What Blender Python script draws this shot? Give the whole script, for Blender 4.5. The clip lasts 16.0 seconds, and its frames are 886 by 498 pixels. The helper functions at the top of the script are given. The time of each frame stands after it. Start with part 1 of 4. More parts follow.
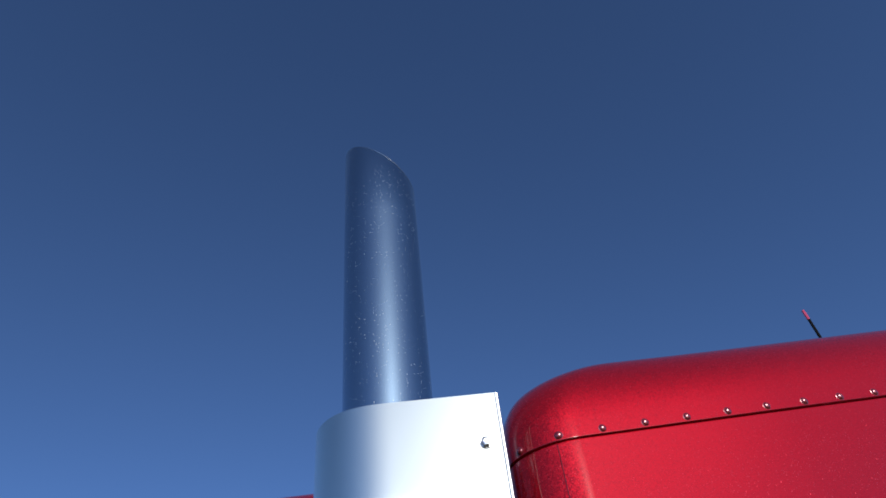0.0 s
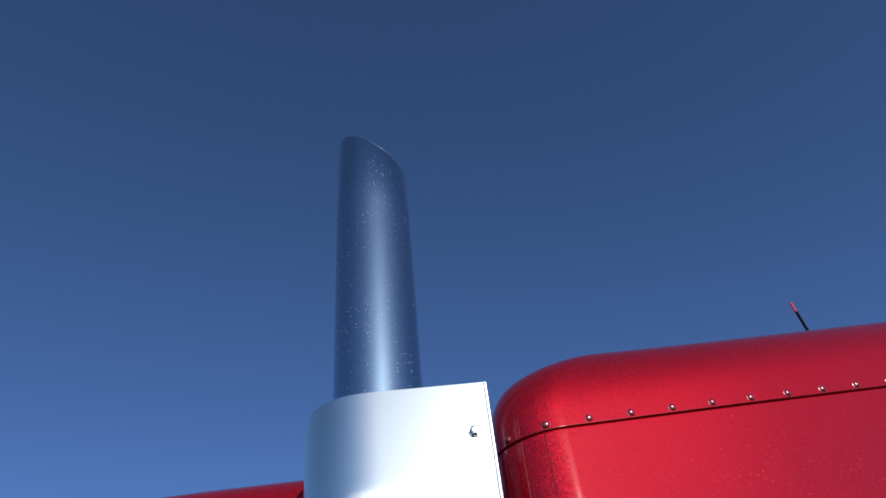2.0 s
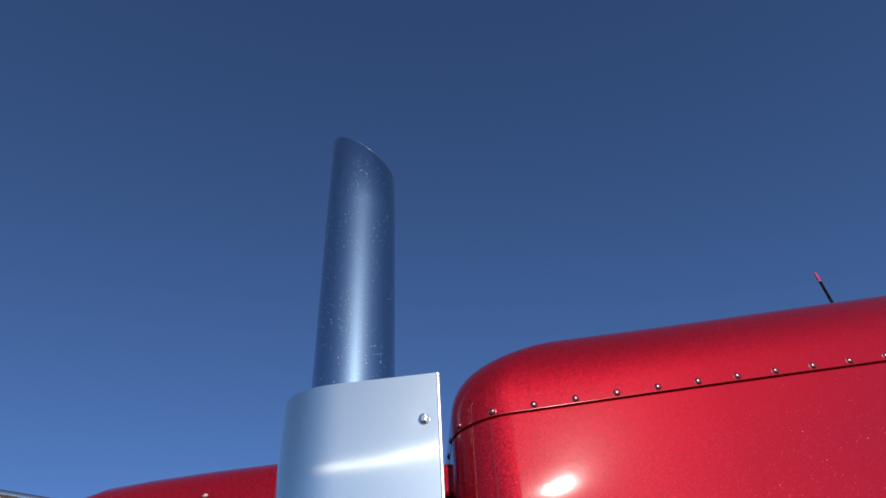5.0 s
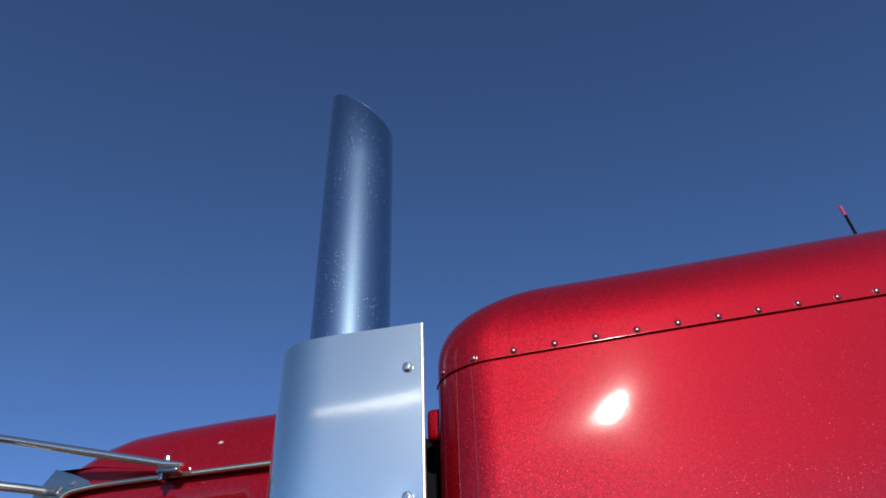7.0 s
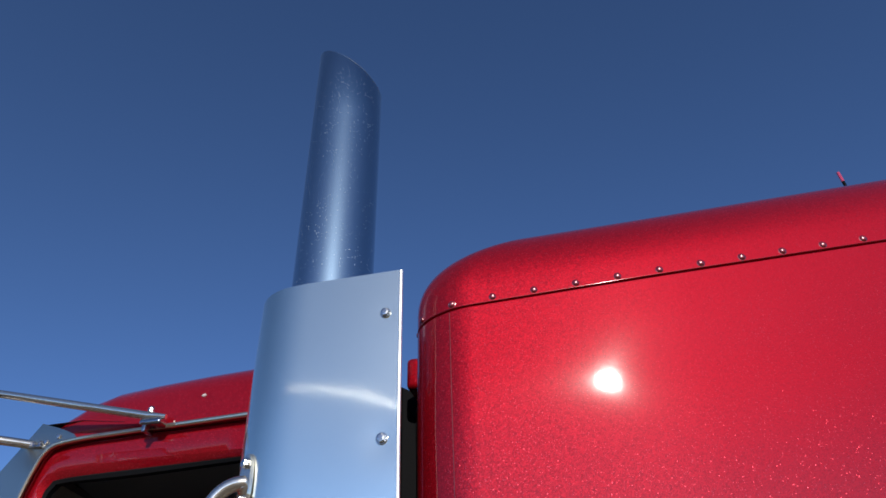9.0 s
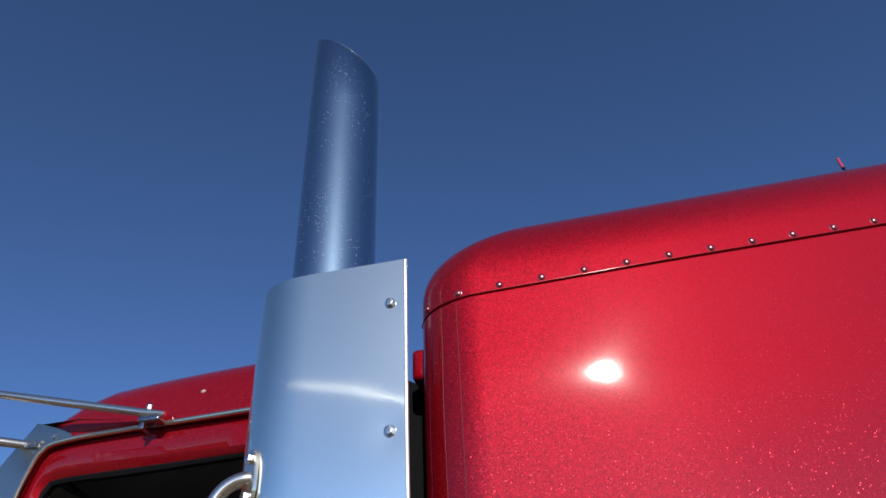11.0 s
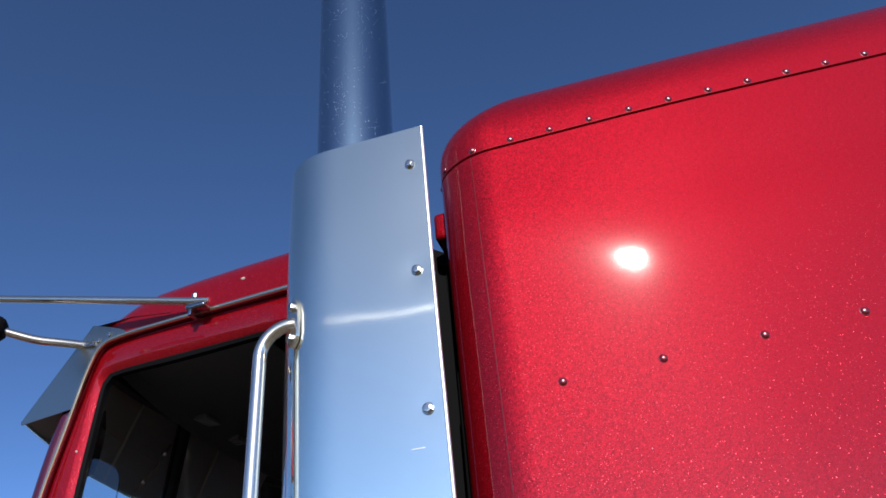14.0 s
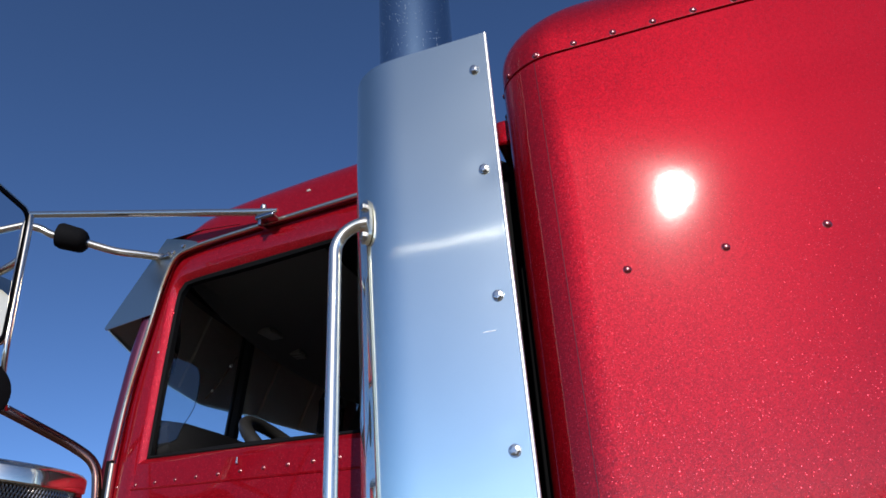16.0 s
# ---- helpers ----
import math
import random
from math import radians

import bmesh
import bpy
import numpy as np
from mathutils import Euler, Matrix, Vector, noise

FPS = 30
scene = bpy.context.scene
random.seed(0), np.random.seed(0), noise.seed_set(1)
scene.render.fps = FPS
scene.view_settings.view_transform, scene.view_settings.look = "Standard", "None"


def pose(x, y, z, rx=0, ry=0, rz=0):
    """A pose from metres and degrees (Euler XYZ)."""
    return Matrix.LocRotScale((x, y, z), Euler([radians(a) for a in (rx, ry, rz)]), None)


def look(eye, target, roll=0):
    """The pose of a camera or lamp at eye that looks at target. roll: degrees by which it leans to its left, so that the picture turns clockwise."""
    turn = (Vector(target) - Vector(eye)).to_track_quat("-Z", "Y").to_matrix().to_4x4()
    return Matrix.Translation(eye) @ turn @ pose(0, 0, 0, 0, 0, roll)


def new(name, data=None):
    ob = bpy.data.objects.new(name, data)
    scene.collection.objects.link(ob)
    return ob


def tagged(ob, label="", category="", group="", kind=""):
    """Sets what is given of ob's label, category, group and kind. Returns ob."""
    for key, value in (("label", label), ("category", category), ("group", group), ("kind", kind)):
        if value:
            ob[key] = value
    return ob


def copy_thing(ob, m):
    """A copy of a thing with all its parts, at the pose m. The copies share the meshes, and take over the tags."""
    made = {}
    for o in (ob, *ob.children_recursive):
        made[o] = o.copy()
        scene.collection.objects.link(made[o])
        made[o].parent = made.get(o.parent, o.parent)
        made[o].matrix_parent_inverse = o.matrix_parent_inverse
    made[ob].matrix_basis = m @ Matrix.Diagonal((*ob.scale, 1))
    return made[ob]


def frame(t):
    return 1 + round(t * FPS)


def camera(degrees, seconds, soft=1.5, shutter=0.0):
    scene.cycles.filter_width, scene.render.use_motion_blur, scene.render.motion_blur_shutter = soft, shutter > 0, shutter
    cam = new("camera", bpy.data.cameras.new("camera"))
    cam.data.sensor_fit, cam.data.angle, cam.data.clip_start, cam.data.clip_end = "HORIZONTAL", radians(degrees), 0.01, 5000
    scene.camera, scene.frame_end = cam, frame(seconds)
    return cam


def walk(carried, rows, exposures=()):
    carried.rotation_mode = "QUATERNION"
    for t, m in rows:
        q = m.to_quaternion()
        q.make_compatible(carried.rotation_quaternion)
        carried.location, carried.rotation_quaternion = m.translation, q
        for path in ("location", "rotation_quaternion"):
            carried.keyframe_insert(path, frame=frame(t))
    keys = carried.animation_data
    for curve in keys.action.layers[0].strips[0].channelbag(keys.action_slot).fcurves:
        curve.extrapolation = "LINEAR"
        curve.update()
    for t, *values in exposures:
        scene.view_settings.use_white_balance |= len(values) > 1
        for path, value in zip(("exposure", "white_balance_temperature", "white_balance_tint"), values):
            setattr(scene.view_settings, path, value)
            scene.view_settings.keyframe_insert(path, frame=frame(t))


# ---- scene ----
cam = camera(65.2, 16.0, soft=1.6)
PATH = [
    (0, (0.143, 0.568, 2.006), (0.203, 2.020, 3.379), -7.0),
    (0.5, (0.152, 0.573, 2.008), (0.203, 2.038, 3.367), -6.6),
    (1, (0.164, 0.574, 1.996), (0.21, 2.038, 3.358), -6.0),
    (1.5, (0.158, 0.566, 2.002), (0.219, 2.036, 3.357), -6.6),
    (2, (0.148, 0.553, 2.001), (0.224, 2.030, 3.347), -6.8),
    (2.5, (0.158, 0.560, 2.014), (0.234, 2.043, 3.353), -6.7),
    (3, (0.173, 0.551, 1.997), (0.24, 2.021, 3.352), -6.6),
    (5.5, (0.505, 0.452, 1.96), (0.292, 1.976, 3.238), -3.0),
    (6, (0.540, 0.466, 1.952), (0.295, 2.001, 3.210), -3.1),
    (6.5, (0.577, 0.449, 1.951), (0.292, 2.010, 3.168), -3.1),
    (7, (0.622, 0.458, 1.948), (0.286, 2.034, 3.131), -2.2),
    (7.5, (0.638, 0.479, 1.925), (0.284, 2.058, 3.103), -2.0),
    (8, (0.654, 0.510, 1.898), (0.288, 2.085, 3.076), -1.4),
    (8.5, (0.672, 0.524, 1.885), (0.295, 2.105, 3.051), -1.2),
    (9, (0.667, 0.543, 1.877), (0.304, 2.133, 3.034), -1.4),
    (11.5, (0.616, 0.573, 1.887), (0.274, 2.178, 3.029), -3.0),
    (12, (0.604, 0.573, 1.891), (0.252, 2.180, 3.028), -3.5),
    (12.5, (0.595, 0.595, 1.856), (0.231, 2.197, 2.995), -3.9),
    (13, (0.615, 0.598, 1.766), (0.229, 2.199, 2.901), -3.9),
    (13.5, (0.617, 0.603, 1.691), (0.221, 2.222, 2.796), -4.7),
    (14, (0.607, 0.61, 1.615), (0.192, 2.251, 2.681), -5.3),
    (14.5, (0.583, 0.574, 1.581), (0.133, 2.28, 2.522), -6.3),
    (15, (0.562, 0.599, 1.5), (0.049, 2.334, 2.353), -6.0),
    (15.5, (0.543, 0.583, 1.478), (-0.009, 2.338, 2.262), -5.3),
    (16, (0.534, 0.579, 1.496), (-0.01, 2.26, 2.432), -3.5),
]
walk(cam, [(t, look(eye, target, roll)) for t, eye, target, roll in PATH], [(0, 0.25), (12.5, 0.25), (13.5, 0.36), (14.5, 0.33), (15.5, 0.24), (16, 0.24)])

# ---- light: clear winter sky and a low sun behind the camera ----
SUN_EL, SUN_AZ = radians(23.5), radians(163.9)
world = bpy.data.worlds.new("sky")
scene.world = world
world.use_nodes = True
wn = world.node_tree.nodes
sky = wn.new("ShaderNodeTexSky")
sky.sky_type = "NISHITA"
sky.sun_disc = False
sky.sun_elevation, sky.sun_rotation = SUN_EL, SUN_AZ
sky.altitude, sky.air_density, sky.dust_density, sky.ozone_density = 2500, 0.6, 2.0, 5.9
tint = wn.new("ShaderNodeMix")
tint.data_type, tint.blend_type = "RGBA", "MULTIPLY"
tint.inputs[0].default_value = 1.0
tint.inputs[7].default_value = (0.975, 0.985, 0.99, 1)
world.node_tree.links.new(sky.outputs[0], tint.inputs[6])
world.node_tree.links.new(tint.outputs[2], wn["Background"].inputs[0])
wn["Background"].inputs[1].default_value = 0.142
sun_data = bpy.data.lights.new("sun", "SUN")
sun_data.energy, sun_data.angle, sun_data.color = 3.35, radians(0.53), (1.0, 0.95, 0.87)
sun = new("sun", sun_data)
sun_to = Vector((math.sin(SUN_AZ) * math.cos(SUN_EL), math.cos(SUN_AZ) * math.cos(SUN_EL), math.sin(SUN_EL)))
sun.matrix_world = look(sun_to * 50, (0, 0, 0))


# ---- materials ----
def material(name, color=(0.8, 0.8, 0.8), metallic=0.0, roughness=0.5, **more):
    m = bpy.data.materials.new(name)
    m.use_nodes = True
    b = m.node_tree.nodes["Principled BSDF"]
    b.inputs["Base Color"].default_value = (*color, 1)
    b.inputs["Metallic"].default_value = metallic
    b.inputs["Roughness"].default_value = roughness
    for key, value in more.items():
        b.inputs[key.replace("_", " ")].default_value = value
    return m


def node(m, kind, **inputs):
    n = m.node_tree.nodes.new(kind)
    for key, value in inputs.items():
        n.inputs[key.replace("_", " ")].default_value = value
    return n


def link(m, a, out, b, inp):
    m.node_tree.links.new(a.outputs[out], b.inputs[inp])


def grain(m, scale, strength, distance=0.002, detail=4, stretch=(1, 1, 1)):
    """Fine relief from noise in object space."""
    b = m.node_tree.nodes["Principled BSDF"]
    co = node(m, "ShaderNodeTexCoord")
    mp = node(m, "ShaderNodeMapping", Scale=stretch)
    nz = node(m, "ShaderNodeTexNoise", Scale=scale, Detail=detail)
    bp = node(m, "ShaderNodeBump", Strength=strength, Distance=distance)
    link(m, co, "Object", mp, "Vector")
    link(m, mp, "Vector", nz, "Vector")
    link(m, nz, "Fac", bp, "Height")
    link(m, bp, "Normal", b, "Normal")
    return nz


def mottled(m, scale, low, high, detail=5):
    """Base colour varied between two colours."""
    b = m.node_tree.nodes["Principled BSDF"]
    co = node(m, "ShaderNodeTexCoord")
    nz = node(m, "ShaderNodeTexNoise", Scale=scale, Detail=detail)
    rp = node(m, "ShaderNodeValToRGB")
    rp.color_ramp.elements[0].position, rp.color_ramp.elements[1].position = 0.35, 0.65
    rp.color_ramp.elements[0].color, rp.color_ramp.elements[1].color = (*low, 1), (*high, 1)
    link(m, co, "Object", nz, "Vector")
    link(m, nz, "Fac", rp, "Fac")
    link(m, rp, "Color", b, "Base Color")


def flake_paint(name, tilt, spark, coat_ior, metal=1.0):
    """Candy red over metal flake, under clear coat."""
    m = material(name, (0.30, 0.0015, 0.005), metal, 0.6, Specular_IOR_Level=0.0)
    b = m.node_tree.nodes["Principled BSDF"]
    b.inputs["Coat Weight"].default_value = 1.0
    b.inputs["Coat Roughness"].default_value = 0.042
    b.inputs["Coat IOR"].default_value = coat_ior
    co = node(m, "ShaderNodeTexCoord")
    geo = node(m, "ShaderNodeNewGeometry")

    def leaning(scale, tilt):
        """Cells of the flake layer, each leaning its own way."""
        cell = node(m, "ShaderNodeTexVoronoi", Scale=scale)
        link(m, co, "Object", cell, "Vector")
        sub = node(m, "ShaderNodeVectorMath")
        sub.operation = "SUBTRACT"
        sub.inputs[1].default_value = (0.5, 0.5, 0.5)
        link(m, cell, "Color", sub, 0)
        mul = node(m, "ShaderNodeVectorMath")
        mul.operation = "SCALE"
        mul.inputs["Scale"].default_value = tilt
        link(m, sub, 0, mul, 0)
        return cell, mul

    fine, lean_a = leaning(480.0, tilt)
    big, lean_b = leaning(300.0, spark)
    # a few larger flakes catch the light as small dots
    pick = node(m, "ShaderNodeSeparateColor")
    link(m, big, "Color", pick, "Color")
    size = node(m, "ShaderNodeMath")
    size.operation = "MULTIPLY_ADD"
    size.inputs[1].default_value, size.inputs[2].default_value = 0.62, -0.30
    link(m, pick, "Blue", size, 0)
    near = node(m, "ShaderNodeMath")
    near.operation = "LESS_THAN"
    link(m, big, "Distance", near, 0)
    link(m, size, 0, near, 1)
    scaled = node(m, "ShaderNodeVectorMath")
    scaled.operation = "SCALE"
    link(m, lean_b, 0, scaled, 0)
    link(m, near, 0, scaled, "Scale")
    add = node(m, "ShaderNodeVectorMath")
    link(m, geo, "Normal", add, 0)
    link(m, lean_a, 0, add, 1)
    add2 = node(m, "ShaderNodeVectorMath")
    link(m, add, 0, add2, 0)
    link(m, scaled, 0, add2, 1)
    nrm = node(m, "ShaderNodeVectorMath")
    nrm.operation = "NORMALIZE"
    link(m, add2, 0, nrm, 0)
    link(m, nrm, 0, b, "Normal")
    sep = node(m, "ShaderNodeSeparateColor")
    link(m, fine, "Color", sep, "Color")
    ramp = node(m, "ShaderNodeValToRGB")
    ramp.color_ramp.elements[0].color = (0.215, 0.0025, 0.0074, 1)
    ramp.color_ramp.elements[1].color = (0.355, 0.0047, 0.0122, 1)
    link(m, sep, "Red", ramp, "Fac")
    mix = node(m, "ShaderNodeMix")
    mix.data_type = "RGBA"
    link(m, near, 0, mix, 0)
    link(m, ramp, "Color", mix, 6)
    mix.inputs[7].default_value = (0.50, 0.040, 0.060, 1)
    link(m, mix, 2, b, "Base Color")
    rough = node(m, "ShaderNodeMapRange")
    rough.inputs["To Min"].default_value, rough.inputs["To Max"].default_value = 0.57, 0.33
    link(m, near, 0, rough, "Value")
    link(m, rough, "Result", b, "Roughness")
    # orange peel of the clear coat
    nz = node(m, "ShaderNodeTexNoise", Scale=55.0, Detail=2.0)
    bp = node(m, "ShaderNodeBump", Strength=0.008, Distance=0.003)
    link(m, co, "Object", nz, "Vector")
    link(m, nz, "Fac", bp, "Height")
    link(m, bp, "Normal", b, "Coat Normal")
    # a wider gloss lobe added to imitate lens glow round the sun's image
    film = node(m, "ShaderNodeBsdfPrincipled", Metallic=1.0, Roughness=0.18)
    film.inputs["Base Color"].default_value = (1, 0.97, 0.95, 1)
    both = node(m, "ShaderNodeMixShader", Fac=0.0008)
    link(m, b, "BSDF", both, 1)
    link(m, film, "BSDF", both, 2)
    link(m, both, 0, m.node_tree.nodes["Material Output"], "Surface")
    return m


def sheet_steel(name, color, rough, aniso, wide, wide_aniso, share, wavy, dust=0.0, haze=0.0, ridges=0.0):
    """Rolled steel sheet: a fairly sharp gloss and a share of a wide one, both drawn out across the vertical grain."""
    m = material(name, color, 1.0, rough)
    tree = m.node_tree
    b = tree.nodes["Principled BSDF"]
    out = tree.nodes["Material Output"]
    tg = node(m, "ShaderNodeTangent")
    tg.direction_type, tg.axis = "RADIAL", "Z"
    co = node(m, "ShaderNodeTexCoord")
    mp = node(m, "ShaderNodeMapping", Scale=(1, 1, 0.04))
    nz = node(m, "ShaderNodeTexNoise", Scale=120.0, Detail=6.0)
    link(m, co, "Object", mp, "Vector")
    link(m, mp, "Vector", nz, "Vector")
    wave = node(m, "ShaderNodeTexNoise", Scale=4.0, Detail=1.5)
    link(m, co, "Object", wave, "Vector")
    bp = node(m, "ShaderNodeBump", Strength=wavy, Distance=0.01)
    link(m, wave, "Fac", bp, "Height")
    b2 = node(m, "ShaderNodeBsdfPrincipled", Metallic=1.0)
    b2.inputs["Base Color"].default_value = (*color, 1)
    for bsdf, r, an in ((b, rough, aniso), (b2, wide, wide_aniso)):
        bsdf.inputs["Anisotropic"].default_value = an
        link(m, tg, "Tangent", bsdf, "Tangent")
        mr = node(m, "ShaderNodeMapRange")
        mr.inputs["From Min"].default_value, mr.inputs["From Max"].default_value = 0.3, 0.7
        mr.inputs["To Min"].default_value, mr.inputs["To Max"].default_value = r * 0.97, r * 1.03
        link(m, nz, "Fac", mr, "Value")
        link(m, mr, "Result", bsdf, "Roughness")
        link(m, bp, "Normal", bsdf, "Normal")
    if ridges:
        # fine upright polishing lines lean the surface to either side
        sx = node(m, "ShaderNodeSeparateXYZ")
        link(m, co, "Object", sx, 0)
        fine = node(m, "ShaderNodeMath")
        fine.operation = "MULTIPLY"
        fine.inputs[1].default_value = 4000.0
        link(m, sx, "X", fine, 0)
        white = node(m, "ShaderNodeTexWhiteNoise")
        white.noise_dimensions = "1D"
        link(m, fine, 0, white, "W")
        sep = node(m, "ShaderNodeSeparateColor")
        link(m, white, "Color", sep, "Color")
        diff = node(m, "ShaderNodeMath")
        diff.operation = "SUBTRACT"
        link(m, sep, "Red", diff, 0)
        link(m, sep, "Green", diff, 1)
        lean = node(m, "ShaderNodeMath")
        lean.operation = "MULTIPLY"
        lean.inputs[1].default_value = ridges * 0.5
        link(m, diff, 0, lean, 0)
        vec = node(m, "ShaderNodeCombineXYZ")
        link(m, lean, 0, vec, "X")
        add = node(m, "ShaderNodeVectorMath")
        link(m, bp, "Normal", add, 0)
        link(m, vec, 0, add, 1)
        unit = node(m, "ShaderNodeVectorMath")
        unit.operation = "NORMALIZE"
        link(m, add, 0, unit, 0)
        link(m, unit, 0, b2, "Normal")
    mix = node(m, "ShaderNodeMixShader", Fac=share)
    link(m, b, "BSDF", mix, 1)
    link(m, b2, "BSDF", mix, 2)
    if haze:
        # fine scratches scatter a little of the light widely
        b3 = node(m, "ShaderNodeBsdfPrincipled", Metallic=1.0, Roughness=0.40, Anisotropic=0.2)
        b3.inputs["Base Color"].default_value = (*color, 1)
        link(m, tg, "Tangent", b3, "Tangent")
        mix2 = node(m, "ShaderNodeMixShader", Fac=haze)
        link(m, mix, 0, mix2, 1)
        link(m, b3, "BSDF", mix2, 2)
        mix = mix2
    last = mix
    if dust:
        # dried water spots and dust, in patches
        cell = node(m, "ShaderNodeTexVoronoi", Scale=150.0)
        link(m, co, "Object", cell, "Vector")
        sep = node(m, "ShaderNodeSeparateColor")
        link(m, cell, "Color", sep, "Color")
        size = node(m, "ShaderNodeMath")
        size.operation = "MULTIPLY"
        size.inputs[1].default_value = 0.17
        link(m, sep, "Green", size, 0)
        dot = node(m, "ShaderNodeMath")
        dot.operation = "LESS_THAN"
        link(m, cell, "Distance", dot, 0)
        link(m, size, 0, dot, 1)
        patch = node(m, "ShaderNodeTexNoise", Scale=6.0, Detail=2.0)
        link(m, co, "Object", patch, "Vector")
        some = node(m, "ShaderNodeMapRange")
        some.inputs["From Min"].default_value, some.inputs["From Max"].default_value = 0.42, 0.62
        some.inputs["To Max"].default_value = dust
        link(m, patch, "Fac", some, "Value")
        fac = node(m, "ShaderNodeMath")
        fac.operation = "MULTIPLY"
        link(m, dot, 0, fac, 0)
        link(m, some, "Result", fac, 1)
        spot = node(m, "ShaderNodeBsdfPrincipled", Roughness=0.7)
        spot.inputs["Base Color"].default_value = (0.60, 0.65, 0.70, 1)
        top = node(m, "ShaderNodeMixShader")
        link(m, fac, 0, top, 0)
        link(m, mix, 0, top, 1)
        link(m, spot, "BSDF", top, 2)
        last = top
    link(m, last, 0, out, "Surface")
    return m


RED = flake_paint("red_flake_paint", 0.20, 0.62, 1.40, 0.66)
DOOR_RED = flake_paint("red_door_paint", 0.16, 0.16, 1.42, 0.5)
RIVET = material("red_rivet_paint", (0.22, 0.005, 0.012), 0.6, 0.4, Coat_Weight=1.0, Coat_Roughness=0.26, Coat_IOR=1.9)
LIP = material("red_lip_paint", (0.10, 0.003, 0.008), 0.6, 0.45, Coat_Weight=1.0, Coat_Roughness=0.10, Coat_IOR=1.45)
# the truck's red darkened: shade put into the colour of pillars and cowl
PILLAR = material("dark_red_pillar_paint", (0.10, 0.004, 0.02), 0.5, 0.35, Coat_Weight=1.0, Coat_Roughness=0.05)
SHIELD = sheet_steel("shield_steel", (0.87, 0.91, 0.81), 0.03, 0.2, 0.12, 1.0, 0.007, 0.08, 0.0, 0.17, 0.9)
PIPE = sheet_steel("stack_chrome", (0.32, 0.44, 0.54), 0.05, 0.2, 0.42, 0.5, 0.155, 0.05, 0.6)


def worn_chrome(name, color, rough, share):
    """Bright plating with a film of fine scratches that scatters some of the light."""
    m = material(name, color, 1.0, rough)
    grain(m, 40, 0.02)
    b = m.node_tree.nodes["Principled BSDF"]
    film = node(m, "ShaderNodeBsdfPrincipled", Metallic=1.0, Roughness=0.42)
    film.inputs["Base Color"].default_value = (*color, 1)
    mix = node(m, "ShaderNodeMixShader", Fac=share)
    link(m, b, "BSDF", mix, 1)
    link(m, film, "BSDF", mix, 2)
    link(m, mix, 0, m.node_tree.nodes["Material Output"], "Surface")
    return m


CHROME = worn_chrome("chrome", (0.84, 0.77, 0.66), 0.05, 0.24)
DARK_CHROME = worn_chrome("dark_cast_chrome", (0.40, 0.40, 0.42), 0.12, 0.15)
BROWN_TUBE = worn_chrome("dull_brown_plating", (0.30, 0.16, 0.13), 0.12, 0.2)
SCREEN = material("screen_chrome", (0.42, 0.40, 0.38), 1.0, 0.16)
RAIL = worn_chrome("rail_chrome", (0.78, 0.64, 0.46), 0.1, 0.35)
STEEL = material("bolt_steel", (0.55, 0.55, 0.54), 1.0, 0.24)
EDGE = material("bare_cut_edge", (0.95, 0.93, 0.90), 1.0, 0.5)
grain(STEEL, 300, 0.15, 0.0005)
VISOR = material("visor_steel", (0.55, 0.54, 0.47), 1.0, 0.28)
UNDER = material("visor_underside", (0.48, 0.455, 0.37), 0.1, 0.55)
grain(UNDER, 20, 0.1)
grain(VISOR, 6, 0.05, 0.01)
BLACK = material("black_rubber", (0.008, 0.008, 0.009), 0.0, 0.75, Specular_IOR_Level=0.04)
grain(BLACK, 200, 0.2)
LINER = material("dark_headliner", (0.135, 0.132, 0.125), 0.0, 0.9)
grain(LINER, 500, 0.3)
DASH = material("dash_plastic", (0.014, 0.014, 0.013), 0.0, 0.7)
grain(DASH, 400, 0.3, 0.001)
CHALK = material("chalky_white", (0.55, 0.48, 0.46), 0.0, 0.9)
GREY = material("grey_plastic", (0.022, 0.021, 0.020), 0.0, 0.45)
CLEAR = material("clear_plastic", (0.9, 0.93, 0.93), 0.0, 0.02, IOR=1.5, Transmission_Weight=1.0)
GLASS = material("window_glass", (0.9, 0.95, 0.95), 0.0, 0.0, IOR=1.45, Transmission_Weight=1.0)
MIRROR = material("mirror_glass", (0.9, 0.9, 0.9), 1.0, 0.01)
AMBER = material("red_lens", (0.45, 0.06, 0.12), 0.0, 0.2)
TYRE = material("tyre_rubber", (0.02, 0.02, 0.02), 0.0, 0.8)
GROUND = material("yard_gravel", (0.12, 0.10, 0.07), 0.0, 0.95)
mottled(GROUND, 0.8, (0.10, 0.082, 0.058), (0.15, 0.125, 0.092))
grain(GROUND, 30, 0.6, 0.02)
BARK = material("bark", (0.12, 0.09, 0.07), 0.0, 0.9)
grain(BARK, 12, 0.6, 0.03)
LEAF = material("winter_leaf", (0.06, 0.06, 0.03), 0.0, 0.9)
mottled(LEAF, 0.7, (0.05, 0.042, 0.022), (0.075, 0.078, 0.03))
NEEDLE = material("needles", (0.03, 0.05, 0.025), 0.0, 0.8)


# ---- mesh helpers ----
def part(name, bm, mat, parent=None, label="", smooth=True, whole=True):
    me = bpy.data.meshes.new(name)
    if whole:
        bmesh.ops.recalc_face_normals(bm, faces=bm.faces)
    bm.normal_update()
    bm.to_mesh(me)
    bm.free()
    me.materials.append(mat)
    if smooth:
        for p in me.polygons:
            p.use_smooth = True
        me.set_sharp_from_angle(angle=radians(35))
    ob = new(name, me)
    ob.parent = parent
    if label:
        tagged(ob, label)
    return ob


